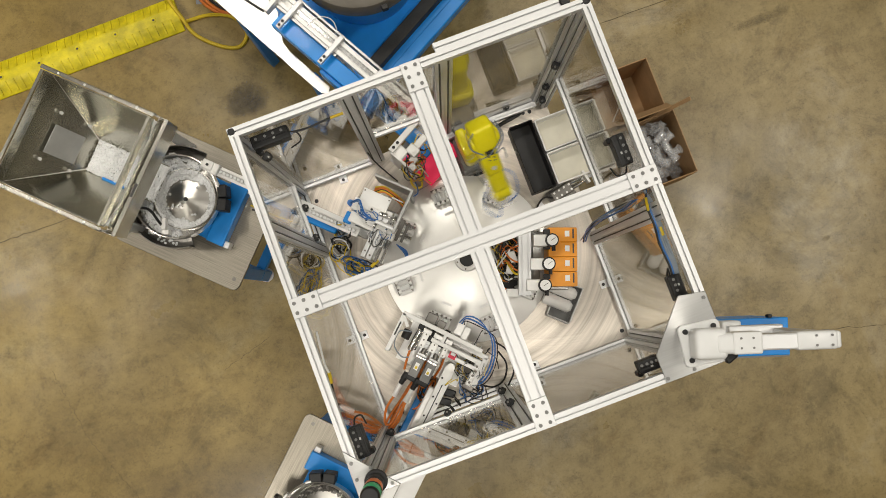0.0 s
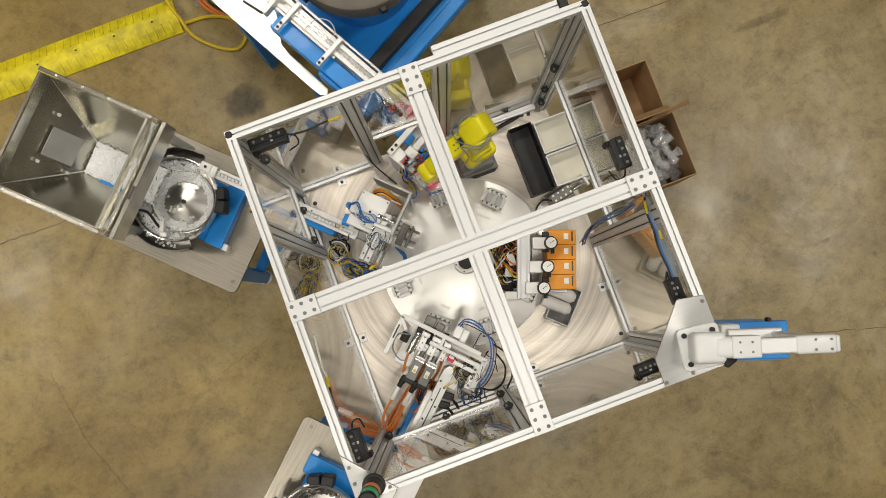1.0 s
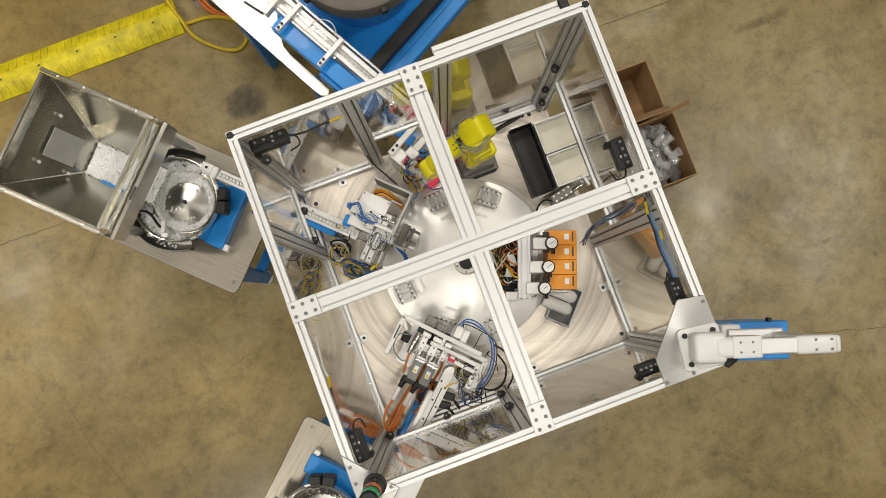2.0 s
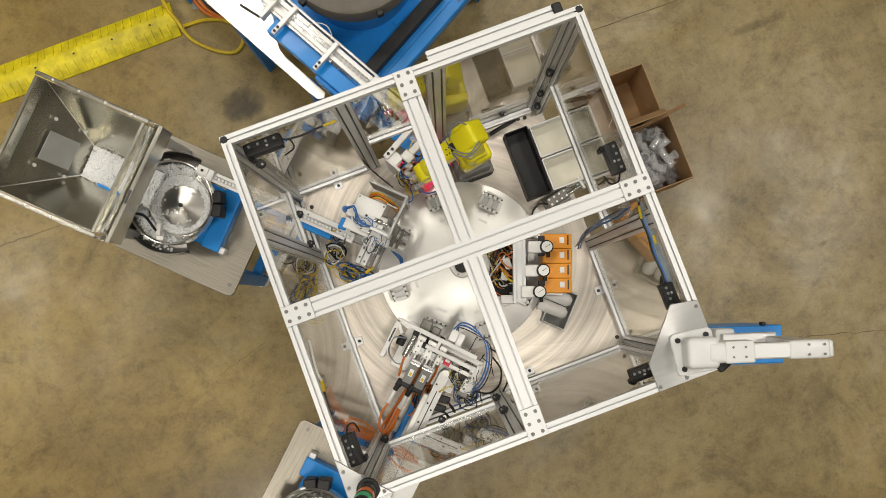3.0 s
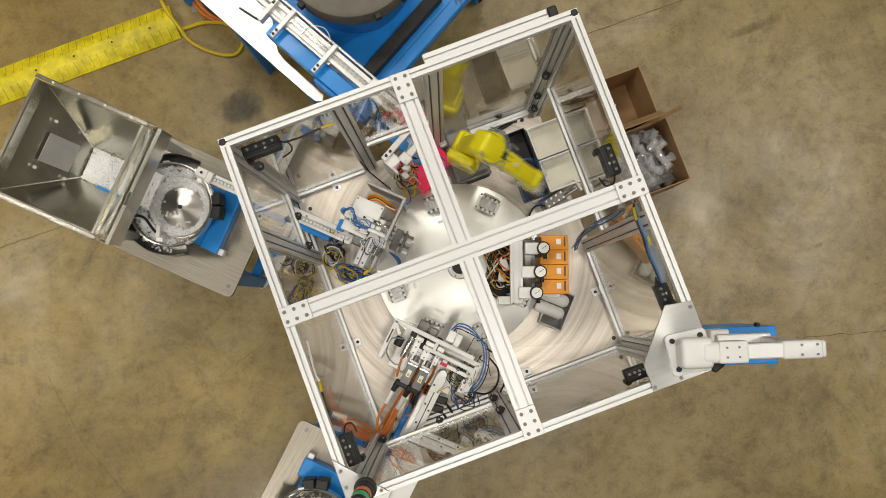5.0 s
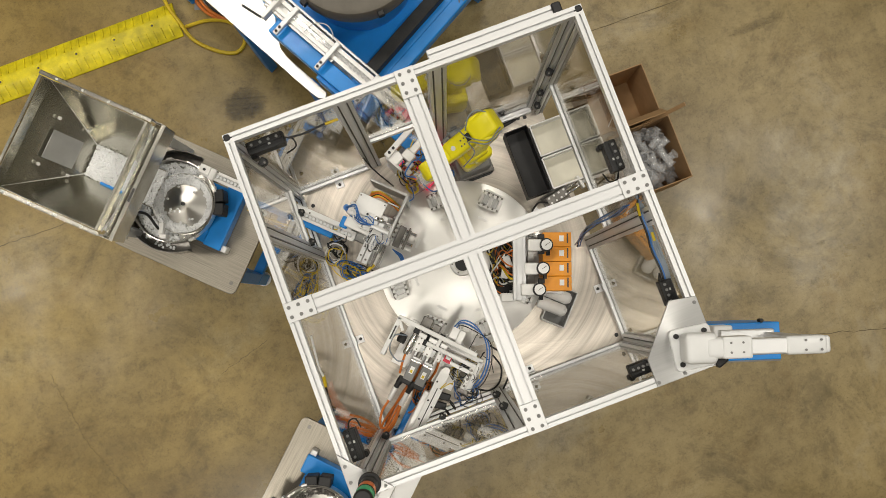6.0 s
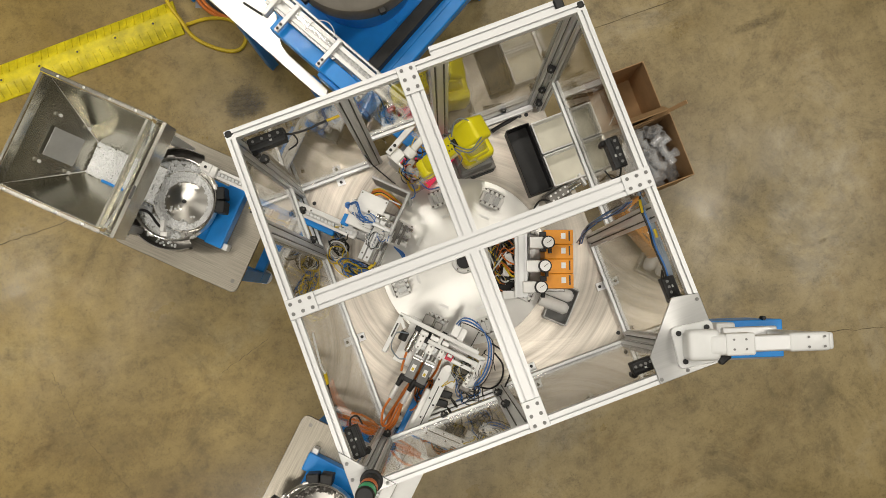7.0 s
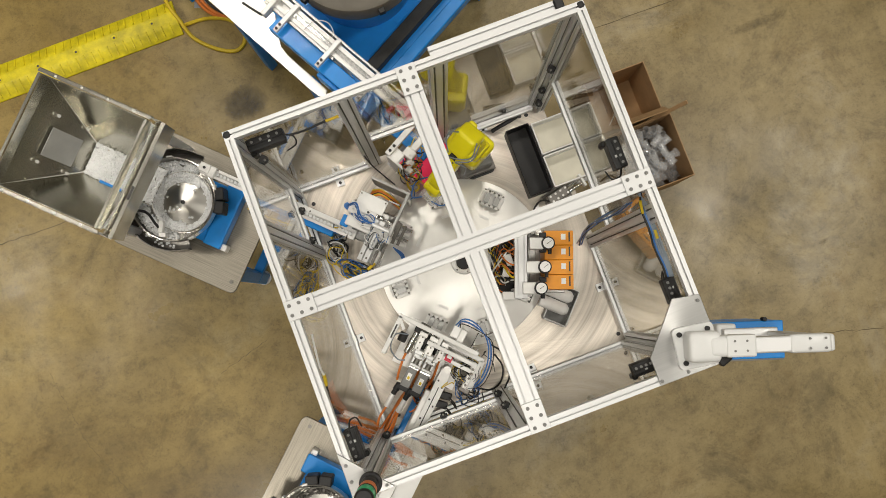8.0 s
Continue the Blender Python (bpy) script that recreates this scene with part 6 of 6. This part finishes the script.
cable("yellow_connector", [(-0.562, -0.217, 2.040), (-0.565, -0.232, 2.030), (-0.570, -0.250, 2.020)], 0.0055, "c_yellow", "yellow round cable connector", category="connector")
cable("guard_cable", [(-0.550, -0.086, 2.070), (-0.558, -0.139, 2.060), (-0.564, -0.190, 2.050), (-0.562, -0.217, 2.040)], 0.0035, "white", "pale grey cable tied along the guard profile")
cable("guard_cable", [(-0.570, -0.250, 2.020), (-0.575, -0.278, 2.000), (-0.584, -0.335, 1.970), (-0.593, -0.404, 1.930)], 0.0035, "c_black", "black cable tied along the guard profile")
for k in range(4):
    o = 0.015 * k
    cable("orange_cable", [(-0.735 - 0.6 * o, -0.282 - 0.5 * o, 0.840 - o), (-0.740 - 0.6 * o, -0.353 - 0.5 * o, 0.820 - o), (-0.719 - 0.6 * o, -0.439 - 0.5 * o, 0.800 - o), (-0.687 - 0.6 * o, -0.511 - 0.5 * o, 0.760 - o), (-0.655 - 0.6 * o, -0.579 - 0.5 * o, 0.720 - o)], 0.006, "c_orange", "orange motor cable outside the guard")
for k in range(2):
    o = 0.02 * k
    cable("yellow_cable", [(-0.80 + o, 0.30, 0.70), (-0.72 + o, 0.18 + o, 0.62), (-0.66, 0.08 + o, 0.58), (-0.70 - o, 0.0, 0.6), (-0.78, 0.06 - o, 0.64), (-0.74, 0.17, 0.62)], 0.0045, "c_yellow", "yellow sensor cable looped beside the table")
tg = thing("cable_tangle", "loops of yellow and black sensor cable beside the table", "cable", pose(-0.70, 0.12, 0))
tangle(tg, 0, 0, 0.55, 0.66, 0.09, 0.08, 12, ("c_yellow", "c_yellow", "c_black"), 0.0042, 81, "cable_loop")
ts = thing("cable_tangle", "loops of yellow sensor cable hanging below the table edge", "cable", pose(-0.18, -0.74, 0))
tangle(ts, 0, 0, 0.45, 0.6, 0.12, 0.08, 5, ("c_yellow", "c_black", "c_yellow"), 0.0038, 82, "cable_loop")
for k in range(2):
    cable("feeder_cable", [(-0.82, 0.58 - 0.02 * k, 0.86), (-0.76, 0.52, 0.85), (-0.70, 0.47 - 0.02 * k, 0.87), (-0.64, 0.42, 0.86)], 0.0045, ("c_yellow", "c_black")[k], "yellow lead of the feeder drive")


# ---- what moves ----
def motions():
    grip, hover, pick, over, box = (-0.012, 0.40, 1.27), (0.004, 0.385, 1.335), (-0.005, 0.322, 1.25), (0.212, 0.207, 1.26), (0.53, 0.213, 1.24)
    wrist = [(0.0, 0.22, 0.203, 1.27), (0.1, 0.395, 0.208, 1.27), (0.2, 0.515, 0.215, 1.25), (0.3, *box), (0.5, *box), (0.6, 0.40, 0.22, 1.27), (0.7, 0.15, 0.258, 1.28),
             (0.8, 0.004, 0.332, 1.27), (0.9, -0.019, 0.36, 1.27), (1.0, -0.02, 0.38, 1.3), (1.1, *hover), (1.9, *hover), (2.05, *grip), (2.95, *grip),
             (3.1, -0.02, 0.40, 1.27), (3.2, -0.018, 0.348, 1.26), (3.3, *pick), (3.55, *pick), (3.7, -0.02, 0.308, 1.27), (3.8, -0.002, 0.315, 1.28), (3.9, 0.14, 0.246, 1.28),
             (4.0, *over), (4.3, *over), (4.4, 0.25, 0.213, 1.27), (4.5, 0.43, 0.213, 1.27), (4.6, *box), (4.9, *box), (5.0, 0.40, 0.22, 1.27), (5.1, 0.15, 0.258, 1.28),
             (5.2, 0.004, 0.332, 1.27), (5.3, -0.019, 0.36, 1.27), (5.4, -0.02, 0.38, 1.3), (5.5, *hover), (6.25, *hover), (6.42, *grip), (7.2, *grip),
             (7.4, -0.022, 0.378, 1.27), (7.6, -0.022, 0.325, 1.26), (7.75, *pick), (8.0, *pick)]
    for name, rows in arm_rows(wrist).items():
        walk(ROBOT[name], rows)
    turns = [(0.0, 0), (1.9, 0), (2.0, 5), (2.1, 17), (2.2, 31), (2.3, 41), (2.4, 45), (6.3, 45), (6.4, 50), (6.5, 62), (6.6, 76), (6.7, 86), (6.8, 90), (8.0, 90)]
    walk(ROTARY, [(t, pose(0.006, 0.003, 0.9, 0, 0, a)) for t, a in turns])

    for ob, x0, dx, spans in ((CARRIAGE, 0.055, -0.034, ((3.0, 3.14, 3.62, 3.78), (7.4, 7.54, 9.0, 9.1))), (FINGERS, 0.0, 0.026, ((0.15, 0.28, 2.15, 2.3), (4.55, 4.68, 6.6, 6.75)))):
        rows = [(0.0, pose(x0, 0, 0))]
        for a, b, c, d in spans:
            rows += [(t, pose(x0 + x, 0, 0)) for t, x in ((a, 0), (b, dx), (c, dx), (d, 0)) if t < 8.0]
        rows.append((8.0, rows[-1][1]))
        walk(ob, rows)


motions()
